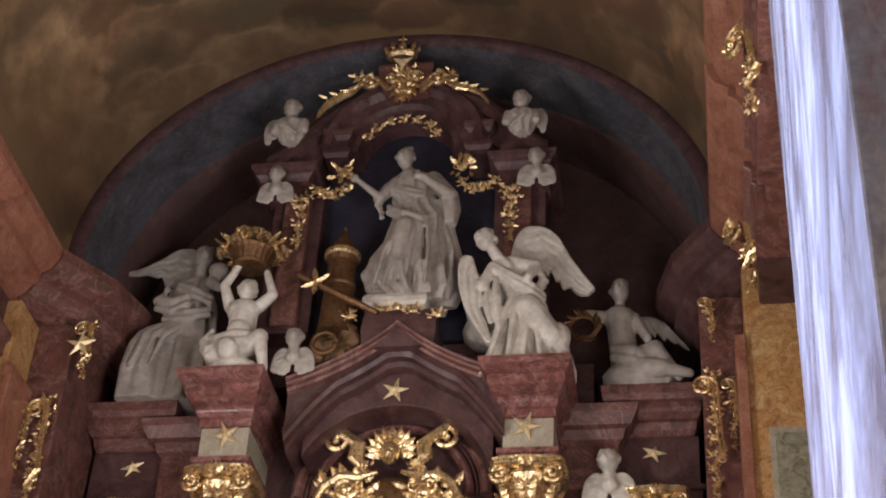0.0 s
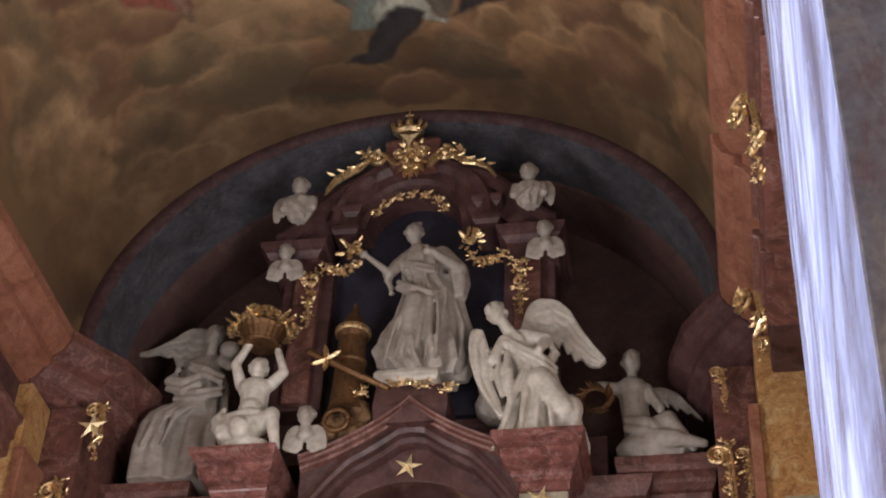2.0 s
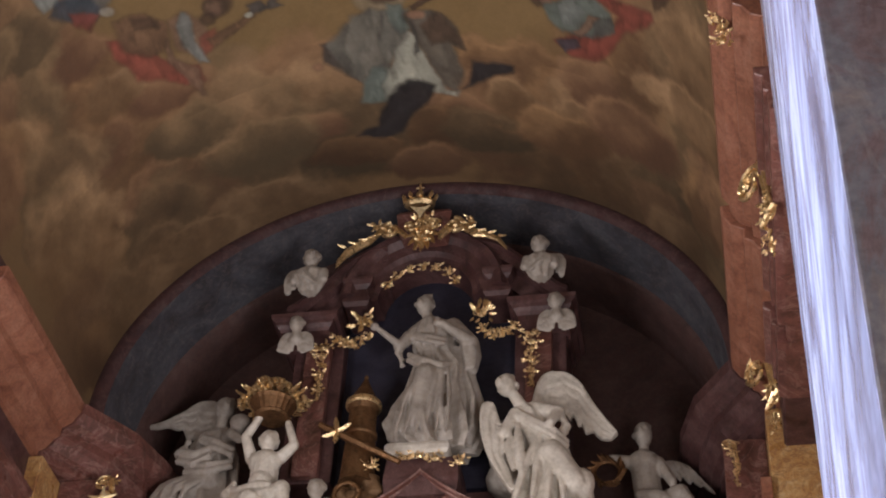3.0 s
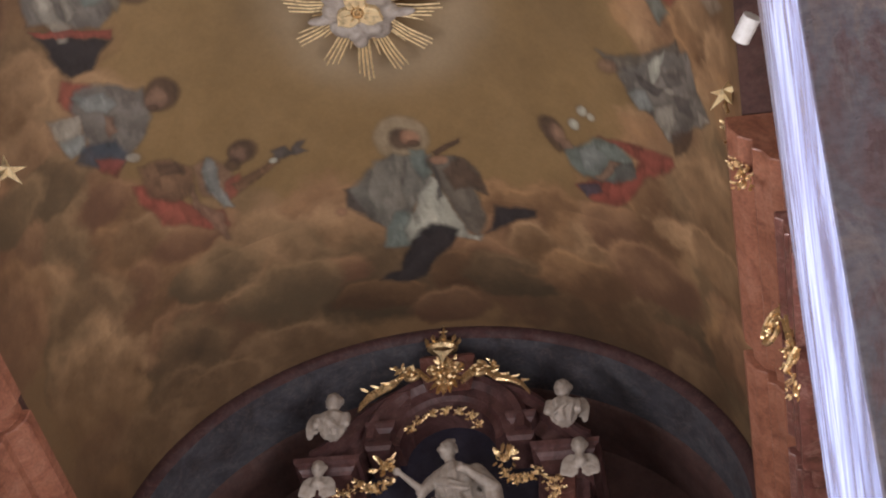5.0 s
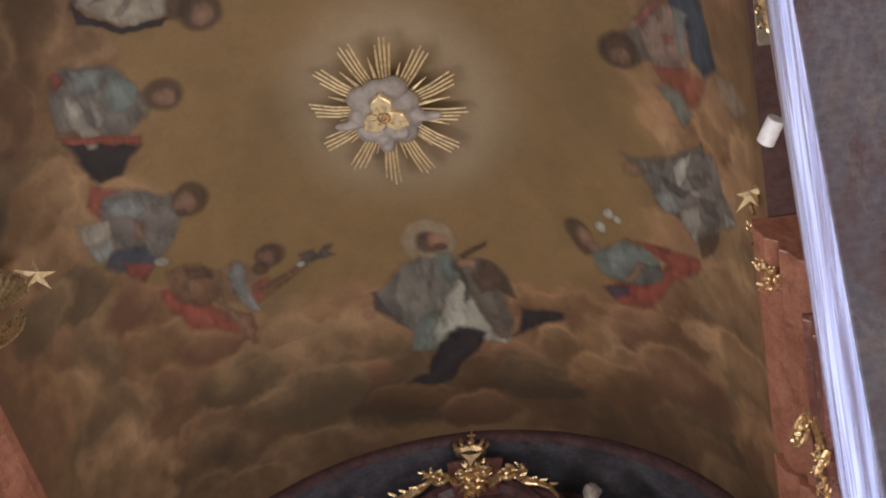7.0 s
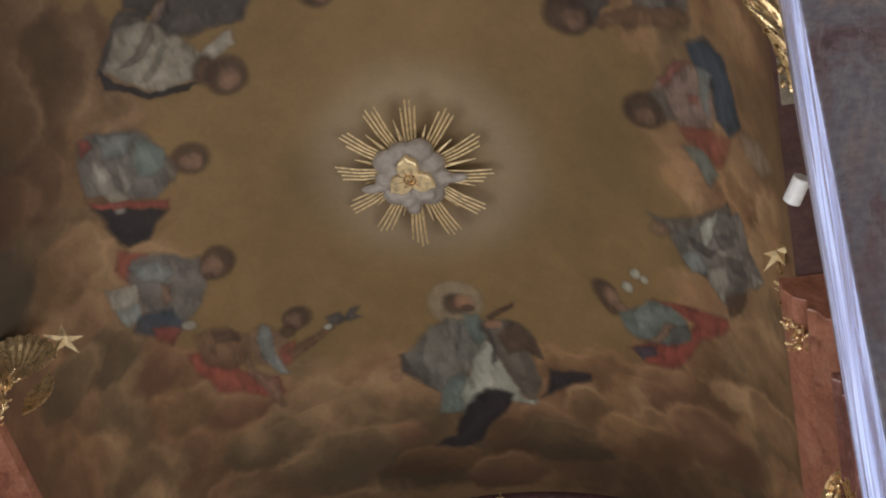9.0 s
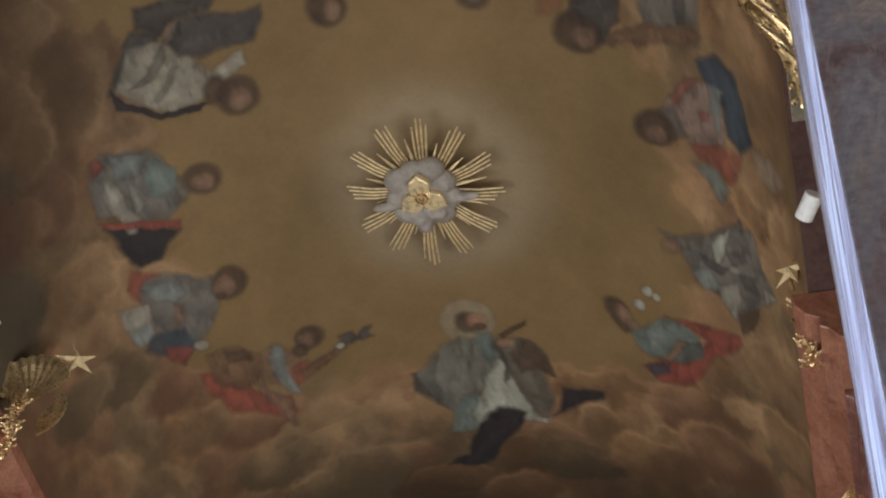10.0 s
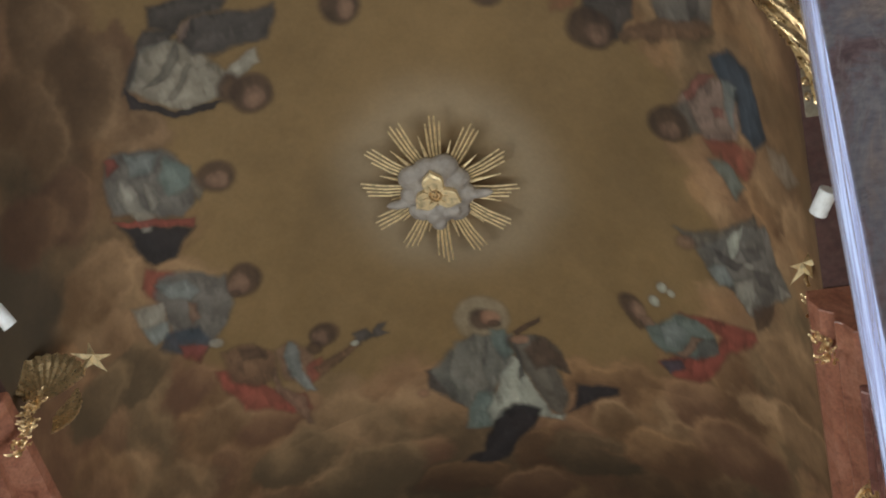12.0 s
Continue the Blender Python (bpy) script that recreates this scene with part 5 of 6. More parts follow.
def reclining_putto():
    bm = bmesh.new()
    ball(bm, (0.05, 0, 0.12), (0.42, 0.26, 0.16))
    capsule(bm, (-0.1, 0, 0.25), (-0.16, -0.02, 0.68), 0.16, 0.15)
    ball(bm, (-0.16, -0.05, 0.72), (0.18, 0.13, 0.13))
    head(bm, (-0.15, -0.08, 1.0), 0.12, -0.4)
    capsule(bm, (-0.16, -0.02, 0.8), (-0.15, -0.04, 0.92), 0.06, 0.055)
    capsule(bm, (-0.3, -0.04, 0.74), (-0.5, -0.16, 0.72), 0.065, 0.045)
    capsule(bm, (0.0, -0.04, 0.72), (0.14, -0.14, 0.46), 0.065, 0.05)
    capsule(bm, (-0.05, -0.05, 0.24), (0.22, -0.16, 0.32), 0.13, 0.1)
    capsule(bm, (0.22, -0.16, 0.32), (0.46, -0.12, 0.08), 0.09, 0.05)
    capsule(bm, (0.0, -0.14, 0.16), (0.3, -0.24, 0.1), 0.11, 0.08)
    capsule(bm, (0.3, -0.24, 0.1), (0.58, -0.2, 0.06), 0.07, 0.04)
    sash(bm, [(-0.25, -0.14, 0.36), (-0.02, -0.2, 0.3), (0.2, -0.16, 0.2), (0.36, -0.1, 0.12)], 0.07)
    wing(bm, (0.02, 0.1, 0.74), (0.34, 0.14, 0.72), (0.08, 0.0, -0.22), 0.5)
    bmesh.ops.scale(bm, vec=(0.96, 1.0, 1.2), verts=bm.verts)
    return statue("putto_statue", "stucco winged putto, greyed for shade, holding out a gilt wreath", (2.54, 14.25, 10.56), bm, SHADE_GREY_STUCCO, 0.015)


def crouching_putto():
    bm = bmesh.new()
    ball(bm, (0.05, 0, 0.2), (0.28, 0.24, 0.24))
    ball(bm, (0.0, -0.04, 0.46), (0.2, 0.17, 0.22))
    head(bm, (-0.06, -0.08, 0.78), 0.115, -0.5)
    capsule(bm, (-0.12, -0.05, 0.6), (-0.26, -0.14, 0.72), 0.06, 0.045)
    capsule(bm, (-0.26, -0.14, 0.72), (-0.38, -0.18, 0.82), 0.045, 0.035)
    capsule(bm, (0.12, -0.1, 0.25), (0.02, -0.3, 0.1), 0.12, 0.08)
    capsule(bm, (0.15, -0.04, 0.58), (0.26, -0.14, 0.38), 0.06, 0.05)
    return drawn_in(statue("putto_statue", "grey stucco crouching putto beside the saint", (0.98, 14.12, 11.05), bm, SHADE_GREY_STUCCO, 0.015), 0.992)


def cherub(at, turn, size, label, bust=False, mtl=None):
    """A winged cherub's head, or a bust with folded wings."""
    bm = bmesh.new()
    head(bm, (0, -0.06, 0.35), 0.14, turn)
    capsule(bm, (0, 0, 0.1), (0, -0.03, 0.25), 0.08, 0.065)
    if bust:
        robe(bm, ((-0.26, 0.02, 0, 0.1, 0.09), (-0.16, 0.0, 0, 0.16, 0.13), (-0.02, 0, 0, 0.22, 0.15), (0.1, 0, 0, 0.24, 0.14), (0.17, 0, 0, 0.16, 0.1), (0.22, 0, 0, 0.07, 0.07)), 7, 0.16, 1.5, turn)
        sash(bm, [(-turn * 0.5, -0.02, 0.16), (-turn * 0.1, -0.15, 0.0), (turn * 0.3, -0.12, -0.16)], 0.04)
        for sx in (-1, 1):
            capsule(bm, (sx * 0.19, 0, 0.12), (sx * 0.22, -0.05, -0.06), 0.07, 0.055)
        vane(bm, ((-turn * 0.3, 0.2), (-turn * 0.6, 0.26), (-turn * 0.8, 0.1), (-turn * 0.75, -0.16)), ((-turn * 0.3, 0.0), (-turn * 0.4, 0.02), (-turn * 0.5, -0.08), (-turn * 0.65, -0.2)), 0.08, 0.05, 4)
    else:
        ball(bm, (0, 0, 0.08), (0.11, 0.09, 0.1))
        for sx in (-1, 1):
            vane(bm, ((sx * 0.04, 0.2), (sx * 0.15, 0.25), (sx * 0.27, 0.14), (sx * 0.31, -0.1)), ((sx * 0.02, -0.08), (sx * 0.1, -0.14), (sx * 0.18, -0.14), (sx * 0.27, -0.13)), 0.04, 0.06, 5)
    bmesh.ops.scale(bm, vec=(size,) * 3, verts=bm.verts)
    return statue("cherub_statue", label, at, bm, mtl, 0.013, "cherubs on the altar")


saint()
kneeling_angel()
atlas_putto()
seated_angel()
reclining_putto()
crouching_putto()
# the niche cherubs are white stucco with the recess's dimness in their colour
drawn_in(cherub((-1.33, 13.84, 14.0), 0.5, 0.82, "white stucco cherub bust on the niche impost", True, SHADE_GREY_STUCCO), UP)
drawn_in(cherub((1.34, 13.84, 13.94), -0.45, 0.8, "white stucco cherub bust with folded wing on the impost", True, SHADE_GREY_STUCCO), UP)
drawn_in(cherub((-1.44, 13.95, 13.16), 0.2, 0.7, "white stucco winged cherub head on the niche pilaster", False, SHADE_GREY_STUCCO), UP)
drawn_in(cherub((1.51, 13.95, 13.21), -0.2, 0.72, "white stucco winged cherub head on the niche pilaster", False, SHADE_GREY_STUCCO), UP)
cherub((-0.84, 13.46, 10.55), 0.3, 0.75, "grey stucco winged cherub beside the pediment", False, SHADE_GREY_STUCCO)
cherub((2.27, 14.12, 9.36), -0.7, 0.88, "white stucco winged cherub between the columns")


def base_slab():
    ob = holder("statue_base", "white stone slab with gilt leaves under the saint", "plinth")
    part("slab", block(((11.56, 0.03), (11.6, 0.05), (11.66, 0.05), (11.71, 0.03)), -0.26, 0.33, 14.0, 14.22), STUCCO, ob)
    part("support", block(((11.1, 0.0), (11.3, 0.02), (11.56, 0.0)), -0.3, 0.46, 14.06, 14.7), BROWN_STONE, ob)
    rng = random.Random(3)
    bm = bmesh.new()
    for cx in (-0.44, -0.1, 0.06, 0.24, 0.5):
        flourish(bm, rng, (cx, 11.56 - 0.25 * abs(cx)), 0.17, 0.1, 13.98, 8)
    part("leaves", bm, GOLD, ob)
    return ob


drawn_in(base_slab(), UP)


# ---------------------------------------------------------------- gilded things
UMBER_GILT = gold_leaf("browned_gilding", (0.17, 0.095, 0.045), 0.6, 0.5)


def basket():
    rng = random.Random(9)
    root = holder("flower_basket", "gilt woven basket heaped with gilt flowers on the putto", "basket")
    c = Vector((-1.44, 13.5, 11.72))
    bm = bmesh.new()
    n = 40
    add_rings(bm, [[c + Vector((r * (1 + 0.03 * (i % 2)) * math.cos(math.tau * i / n), r * (1 + 0.03 * (i % 2)) * math.sin(math.tau * i / n), z)) for i in range(n)]
                   for z, r in ((0.06, 0.16), (0.08, 0.185), (0.1, 0.17), (0.22, 0.22), (0.25, 0.245), (0.28, 0.22))])
    part("bowl", bm, OLD_GOLD, root, "dull gilt basket bowl")
    for k in range(64):
        bm = bmesh.new()
        a, q = rng.uniform(0, math.tau), rng.uniform(0.08, 0.36)
        p = c + Vector((q * math.cos(a), q * math.sin(a) * 0.85, 0.46 - 1.1 * q * q + rng.uniform(-0.08, 0.04)))
        o = Vector((math.cos(a), math.sin(a), 0.5)).normalized()
        for j in range(5):
            b = math.tau * j / 5
            ball(bm, p + o.orthogonal() * 0.04 * math.cos(b) + o.cross(o.orthogonal()) * 0.04 * math.sin(b), (0.034, 0.034, 0.03), None, 1)
        ball(bm, p + o * 0.03, (0.022, 0.022, 0.022), None, 1)
        part("flower", bm, GOLD, root)
    bm = bmesh.new()
    for k in range(18):
        a = math.tau * k / 18 + rng.uniform(-0.1, 0.1)
        p = c + Vector((0.25 * math.cos(a), 0.22 * math.sin(a), 0.3))
        leaf(bm, p, p + Vector((0.17 * math.cos(a), 0.13 * math.sin(a), rng.uniform(-0.06, 0.03))), 0.09, 0.2, (0, -0.3, 1))
    part("leaves", bm, GOLD, root)


def tower():
    root = holder("gilt_tower", "dull gilt round tower with a conical roof beside the saint", "tower")
    c = Vector((-0.62, 14.12, 11.3))

    def turned(name, rows, mtl, n=28):
        bm = bmesh.new()
        add_rings(bm, [[c + Vector((r * math.cos(math.tau * i / n), r * math.sin(math.tau * i / n), z)) for i in range(n)] for z, r in rows])
        part(name, bm, mtl, root)

    turned("wall", ((0, 0.2), (0.06, 0.185), (0.6, 0.16), (0.62, 0.175), (0.66, 0.175), (0.68, 0.155), (0.94, 0.15), (1.0, 0.175)), OLD_GOLD)
    turned("parapet", ((1.0, 0.175), (1.02, 0.2), (1.06, 0.2), (1.08, 0.18)), GOLD)
    turned("roof", ((1.08, 0.16), (1.16, 0.125), (1.3, 0.06), (1.4, 0.02), (1.43, 0.025), (1.46, 0.008)), OLD_GOLD)
    drawn_in(root, UP)
    rock = holder("gilt_rock", "dull gilt rocky mound with a wheel on the pediment", "rock")
    bm = bmesh.new()
    rng = random.Random(4)
    for k in range(46):
        u, v = rng.uniform(-1, 1), rng.random()
        s = rng.uniform(0.07, 0.13)
        ball(bm, (-0.6 + 0.3 * u * (1 - 0.5 * v), 14.16 + rng.uniform(-0.1, 0.1), 11.0 + 0.42 * v), (s * 0.9, s * 0.8, s * 0.8), None, 1)
    mound = part("mound", bm, UMBER_GILT, rock)
    rm = mound.modifiers.new("carve", "REMESH")
    rm.mode, rm.voxel_size, rm.use_smooth_shade = "VOXEL", 0.016, True
    bm = bmesh.new()
    pts = [(-0.68 + 0.13 * math.cos(a), 13.98, 11.12 + 0.13 * math.sin(a)) for a in [math.tau * k / 24 for k in range(25)]]
    tube(bm, pts, 0.025, 8)
    part("wheel", bm, OLD_GOLD, rock, smooth=True)
    drawn_in(rock, UP)
    cross = holder("gilt_sword", "gilt sword with a leaf hilt leaning across the mound", "sword")
    bm = bmesh.new()
    tube(bm, [(-1.0, 13.82, 11.9), (-0.55, 13.8, 11.62), (-0.1, 13.82, 11.36)], [0.035, 0.045, 0.03], 6)
    part("blade", bm, OLD_GOLD, cross)
    bm = bmesh.new()
    for a in (0.5, 1.7, 3.6, 4.7):
        p = Vector((-0.79, 13.76, 11.76))
        leaf(bm, p, p + Vector((0.17 * math.cos(a), 0, 0.17 * math.sin(a))), 0.07, 0.1)
    part("hilt", bm, GOLD, cross)
    drawn_in(cross, UP)


def wreath():
    root = holder("wreath", "dull gilt leaf wreath in the putto's grasp", "wreath")
    bm = bmesh.new()
    rng = random.Random(8)
    for k in range(30):
        a = math.tau * k / 30
        p = Vector((2.02 + 0.13 * math.cos(a), 14.05, 11.24 + 0.13 * math.sin(a)))
        b = a + 1.3 + rng.uniform(-0.5, 0.5)
        leaf(bm, p, p + Vector((0.1 * math.cos(b), rng.uniform(-0.05, 0.03), 0.1 * math.sin(b))), 0.05, 0.2)
    part("leaves", bm, OLD_GOLD, root)
    bm = bmesh.new()
    tube(bm, [(2.02 + 0.13 * math.cos(a), 14.06, 11.24 + 0.13 * math.sin(a)) for a in [math.tau * k / 24 for k in range(25)]], 0.02, 6)
    part("ring", bm, OLD_GOLD, root)


def crown_ornament():
    """Gilt crest over the niche: a cartouche with side branches that roll out."""
    root = holder("gilt_crest", "gilt rocaille crest with a crown over the niche", "ornament")
    rng = random.Random(21)
    y = 13.9
    bm = bmesh.new()
    for k in range(9):
        a = -math.pi * k / 8
        p = Vector((-0.05 + 0.07 * math.cos(a), y, 14.72 + 0.07 * math.sin(a)))
        leaf(bm, p, p + Vector((0.15 * math.cos(a), 0, 0.36 * math.sin(a))), 0.07, 0.2)
    for k in range(5):
        a = math.pi * (0.15 + 0.7 * k / 4)
        p = Vector((-0.05, y, 14.8))
        leaf(bm, p, p + Vector((0.13 * math.cos(a), 0, 0.12 * math.sin(a))), 0.06, 0.2)
    for dz, w in ((0.16, 0.2), (0.04, 0.26), (-0.1, 0.2), (-0.22, 0.12)):
        flourish(bm, rng, (-0.05, 14.66 + dz), w, 0.15, y - 0.04, 9)
    for sx in (-1, 1):
        scroll(bm, (-0.05 + sx * 0.14, 14.7), 0.08, 1.5, 0.025, 0.4, sx, y - 0.07)
    part("cartouche", bm, GOLD, root)
    bm = bmesh.new()
    add_rings(bm, [[(-0.12 + r * math.cos(a), y + 0.02 + 0.6 * r * math.sin(a), z) for a in [math.tau * k / 20 for k in range(20)]] for z, r in ((15.08, 0.14), (15.12, 0.19), (15.15, 0.19), (15.17, 0.17))])
    for k in range(9):
        a = math.tau * k / 9
        p = Vector((-0.12 + 0.18 * math.cos(a), y + 0.1 * math.sin(a), 15.16))
        leaf(bm, p, p + Vector((0.03 * math.cos(a), 0, 0.09)), 0.06, 0.1)
    ball(bm, (-0.12, y, 15.26), (0.05, 0.05, 0.05))
    tube(bm, [(-0.12, y, 15.26), (-0.12, y, 15.46)], [0.025, 0.01], 6)
    tube(bm, [(-0.17, y, 15.38), (-0.07, y, 15.38)], 0.012, 6)
    part("crown", bm, GOLD, root)
    st = star_mesh(0.15, 0.04, 3)
    bmesh.ops.transform(st, matrix=Matrix.Translation((-0.08, y - 0.1, 14.92)) @ Matrix.Rotation(math.pi, 4, "Y"), verts=st.verts)
    part("star", st, PALE_GOLD, root)
    for sx in (-1, 1):
        bm = bmesh.new()
        line = [(-0.05 + sx * u, y, z) for u, z in ((0.2, 14.62), (0.34, 14.78), (0.5, 14.74), (0.62, 14.62), (0.76, 14.56), (0.9, 14.46), (1.0, 14.3))]
        for w in (0.0, 0.045, 0.085):
            tube(bm, [(x, yy - w * 0.3, z - w * (1 + 0.5 * math.sin(5 * x))) for x, yy, z in line], [0.026, 0.026, 0.022, 0.026, 0.022, 0.02, 0.01], 7)
        scroll(bm, (-0.05 + sx * 0.38, 14.68), 0.12, 1.4, 0.035, math.pi / 2, -sx, y - 0.04)
        for k in range(5):
            u = 0.42 + 0.12 * k
            p = Vector((-0.05 + sx * u, y - 0.03, 14.69 - 0.42 * (u - 0.42)))
            leaf(bm, p, p + Vector((sx * 0.1, 0, rng.uniform(-0.08, 0.06))), 0.045, 0.3)
        flourish(bm, rng, (-0.05 + sx * 0.56, 14.78), 0.12, 0.13, y - 0.02, 7)
        part("side_branch", bm, GOLD, root)
    drawn_in(root, UP)


def niche_garlands():
    rng = random.Random(31)
    for sx in (-1, 1):
        root = holder("gilt_garland", "gilt hanging garland on the niche pilaster", "ornament", "garlands of the niche")
        bm = bmesh.new()
        for z, w in ((13.3, 0.24), (13.18, 0.18), (13.06, 0.1), (12.92, 0.15), (12.8, 0.08), (12.7, 0.11), (12.6, 0.06)):
            flourish(bm, rng, (sx * 1.2, z), w, 0.11, 14.24, 8)
        part("drop", bm, GOLD, root)
        bm = bmesh.new()
        for k in range(6):
            u = k / 5
            flourish(bm, rng, (sx * (1.02 - 0.36 * u), 13.34 - 0.1 * math.sin(u * math.pi)), 0.1, 0.1, 14.16, 6)
        part("swag", bm, GOLD, root)
        bm = bmesh.new()
        flourish(bm, rng, (sx * 0.68 - 0.03, 13.52), 0.2, 0.2, 14.08, 14)
        part("corner_spray", bm, GOLD, root)
        drawn_in(root, UP)
    root = holder("gilt_lambrequin", "gilt tasselled fringe under the niche arch", "ornament")
    for k in range(7):
        a = math.pi * (0.14 + 0.72 * k / 6)
        bm = bmesh.new()
        flourish(bm, rng, (-0.05 + 0.44 * math.cos(a), 13.83 + 0.42 * math.sin(a)), 0.11, 0.09, 14.06, 9)
        part("tassel", bm, GOLD, root)
    drawn_in(root, UP)


def cartouche():
    """The gilt cartouche with a shell mask over the altar picture."""
    root = holder("gilt_cartouche", "gilt cartouche with shell and curling horns over the altar picture", "ornament")
    rng = random.Random(17)
    cx, y = 0.09, 14.2
    bm = bmesh.new()
    for k in range(11):
        a = math.pi * (-0.08 + 1.16 * k / 10)
        p = Vector((cx + 0.06 * math.cos(a), y, 9.92 + 0.05 * math.sin(a)))
        leaf(bm, p, p + Vector((0.21 * math.cos(a), 0, 0.22 * math.sin(a))), 0.12, 0.25)
    ball(bm, (cx, y - 0.08, 9.86), (0.1, 0.09, 0.13))
    ball(bm, (cx, y - 0.15, 9.8), (0.06, 0.06, 0.06))
    part("shell", bm, GOLD, root, smooth=False)
    for sx in (-1, 1):
        bm = bmesh.new()
        for w in (0.0, 0.035, 0.07):
            line = [(cx + sx * (0.22 + w), 9.72), (cx + sx * (0.32 + w), 9.82), (cx + sx * (0.3 + w), 9.98), (cx + sx * (0.44 + w), 10.08), (cx + sx * (0.56 + w * 0.6), 10.2), (cx + sx * (0.5 + w * 0.5), 10.36)]
            tube(bm, [(x, y - 0.04 - w * 0.4, z) for x, z in line], [0.03, 0.05, 0.05, 0.05, 0.035, 0.012], 7)
        scroll(bm, (cx + sx * 0.54, 10.02), 0.14, 1.3, 0.035, math.pi / 2, -sx, y - 0.06)
        part("horn", bm, GOLD, root)
        bm = bmesh.new()
        tube(bm, [(cx + sx * a, y - 0.05, z) for a, z in ((0.12, 9.66), (0.3, 9.6), (0.5, 9.62), (0.66, 9.5), (0.74, 9.3), (0.7, 9.1))], [0.02, 0.045, 0.05, 0.05, 0.04, 0.03], 7)
        scroll(bm, (cx + sx * 0.42, 9.48), 0.13, 1.6, 0.03, 0.5, sx, y - 0.07)
        flourish(bm, rng, (cx + sx * 0.4, 9.42), 0.5, 0.4, y, 18)
        flourish(bm, rng, (cx + sx * 0.3, 9.72), 0.24, 0.14, y, 8)
        part("scrollwork", bm, GOLD, root)
    bm = bmesh.new()
    add_rings(bm, [[(cx + r * math.cos(a), yy, 9.2 + r * 0.9 * math.sin(a)) for a in [math.tau * k / 28 for k in range(28)]] for r, yy in ((0.5, y + 0.3), (0.5, y + 0.05), (0.42, y), (0.3, y - 0.03), (0.1, y - 0.05))])
    part("shield", bm, OLD_GOLD, root)


def wall_bracket(x, y, z, h, w, seed, facing, tag, star=False):
    """A gilt drop of leaves fixed to the wall; facing -1 or 1 turns it to the side."""
    root = holder("gilt_bracket", tag, "ornament", "gilt wall ornaments", at=(x, y, z))
    root.rotation_euler = (0, 0, facing * math.pi / 2)
    rng = random.Random(seed)
    bm = bmesh.new()
    k = max(3, int(h / (w * 0.6)))
    for i in range(k):
        u = i / (k - 1)
        flourish(bm, rng, (rng.uniform(-0.1, 0.1) * w, h * (0.5 - u)), w * (0.7 - 0.4 * u), h / k * 0.8, -0.03, 6)
    part("leaves", bm, GOLD, root)
    bm = bmesh.new()
    for shift in (0.0, 0.16):
        scroll(bm, (-w * 0.35, h * 0.4), w * (0.36 + shift), 1.4, w * 0.08, 0.2, 1, -0.06 - 0.1 * shift, (w * (0.1 + shift), -h * 0.02))
        tube(bm, [(w * (0.1 + shift), -0.06, -h * 0.02), (w * (0.2 + shift), -0.07, -h * 0.12), (-w * 0.12, -0.07, -h * 0.26), (w * 0.1, -0.06, -h * 0.38), (w * 0.02, -0.06, -h * 0.48)], [w * 0.08, w * 0.09, w * 0.07, w * 0.05, w * 0.02], 6)
    scroll(bm, (w * 0.2, -h * 0.2), w * 0.2, 1.4, w * 0.05, 2.5, -1, -0.06)
    part("scroll", bm, GOLD, root)
    if star:
        st = star_mesh(0.17)
        bmesh.ops.transform(st, matrix=Matrix.Translation((-0.02, -0.16, 0.0)), verts=st.verts)
        part("star", st, PALE_GOLD, root)


def rib_fan(bm, base, r, a0, a1, ribs):
    """A scallop shell: a ribbed fan, dished, with a scalloped rim."""
    base = Vector(base)
    rings = []
    for i in range(ribs * 2 + 1):
        a = a0 + (a1 - a0) * i / (ribs * 2)
        ridge = i % 2
        front, rear = [], []
        for j in range(7):
            u = 0.12 + 0.88 * j / 6
            q = r * u * (1.0 + 0.05 * ridge * (j == 6))
            p = base + Vector((q * math.cos(a), -0.25 * r * u * u - 0.03 * r * ridge * u - 0.12 * r * math.sin(a) * u, q * math.sin(a)))
            front.append(p)
            rear.append(p + Vector((0, 0.03 * r + 0.012, 0)))
        rings.append(front + rear[::-1])
    add_rings(bm, rings)


def shell_crest(sx):
    """The gilt shells with a star that crown the end of the choir cornice."""
    root = holder("gilt_shell", "gilt ribbed shells with a star over the cornice end", "ornament", "shells over the cornices", at=(3.5 if sx > 0 else -3.3, 8.55, 11.8))
    fans = ((0.06, 0.24, 0.42, 0.35, 2.9, 11), (0.22, 0.02, 0.28, -1.3, 0.8, 9)) if sx < 0 else ((0.02, 0.2, 0.14, 0.4, 2.7, 6), (0.02, -0.02, 0.1, 2.2, 4.2, 5))
    for x, z, r, a0, a1, ribs in fans:
        bm = bmesh.new()
        rib_fan(bm, (-sx * x, -0.02, z), r, a0, a1, ribs)
        part("shell", bm, GOLD, root, smooth=False)
    rng = random.Random(40 + sx)
    bm = bmesh.new()
    flourish(bm, rng, (-sx * 0.06, 0.1), 0.16, 0.26, -0.1, 9)
    for i in range(4):
        flourish(bm, rng, (-sx * 0.05, -0.06 - 0.13 * i), 0.13, 0.15, -0.05, 6)
    part("drop", bm, GOLD, root)
    bm = bmesh.new()
    tube(bm, [(-sx * 0.1, 0, 0.5), (-sx * 0.12, -0.02, 0.56), (-sx * (0.42 if sx < 0 else 0.1), -0.02, 0.68)], 0.018, 6)
    part("stem", bm, GOLD, root)
    st = star_mesh(0.2)
    bmesh.ops.transform(st, matrix=Matrix.Translation((-sx * (0.42 if sx < 0 else 0.1), -0.06, 0.68)) @ Matrix.Rotation(-0.55 * sx, 4, "Z") @ Matrix.Rotation(0.4 * sx, 4, "Y"), verts=st.verts)
    part("star", st, PALE_GOLD, root, "gilt star")


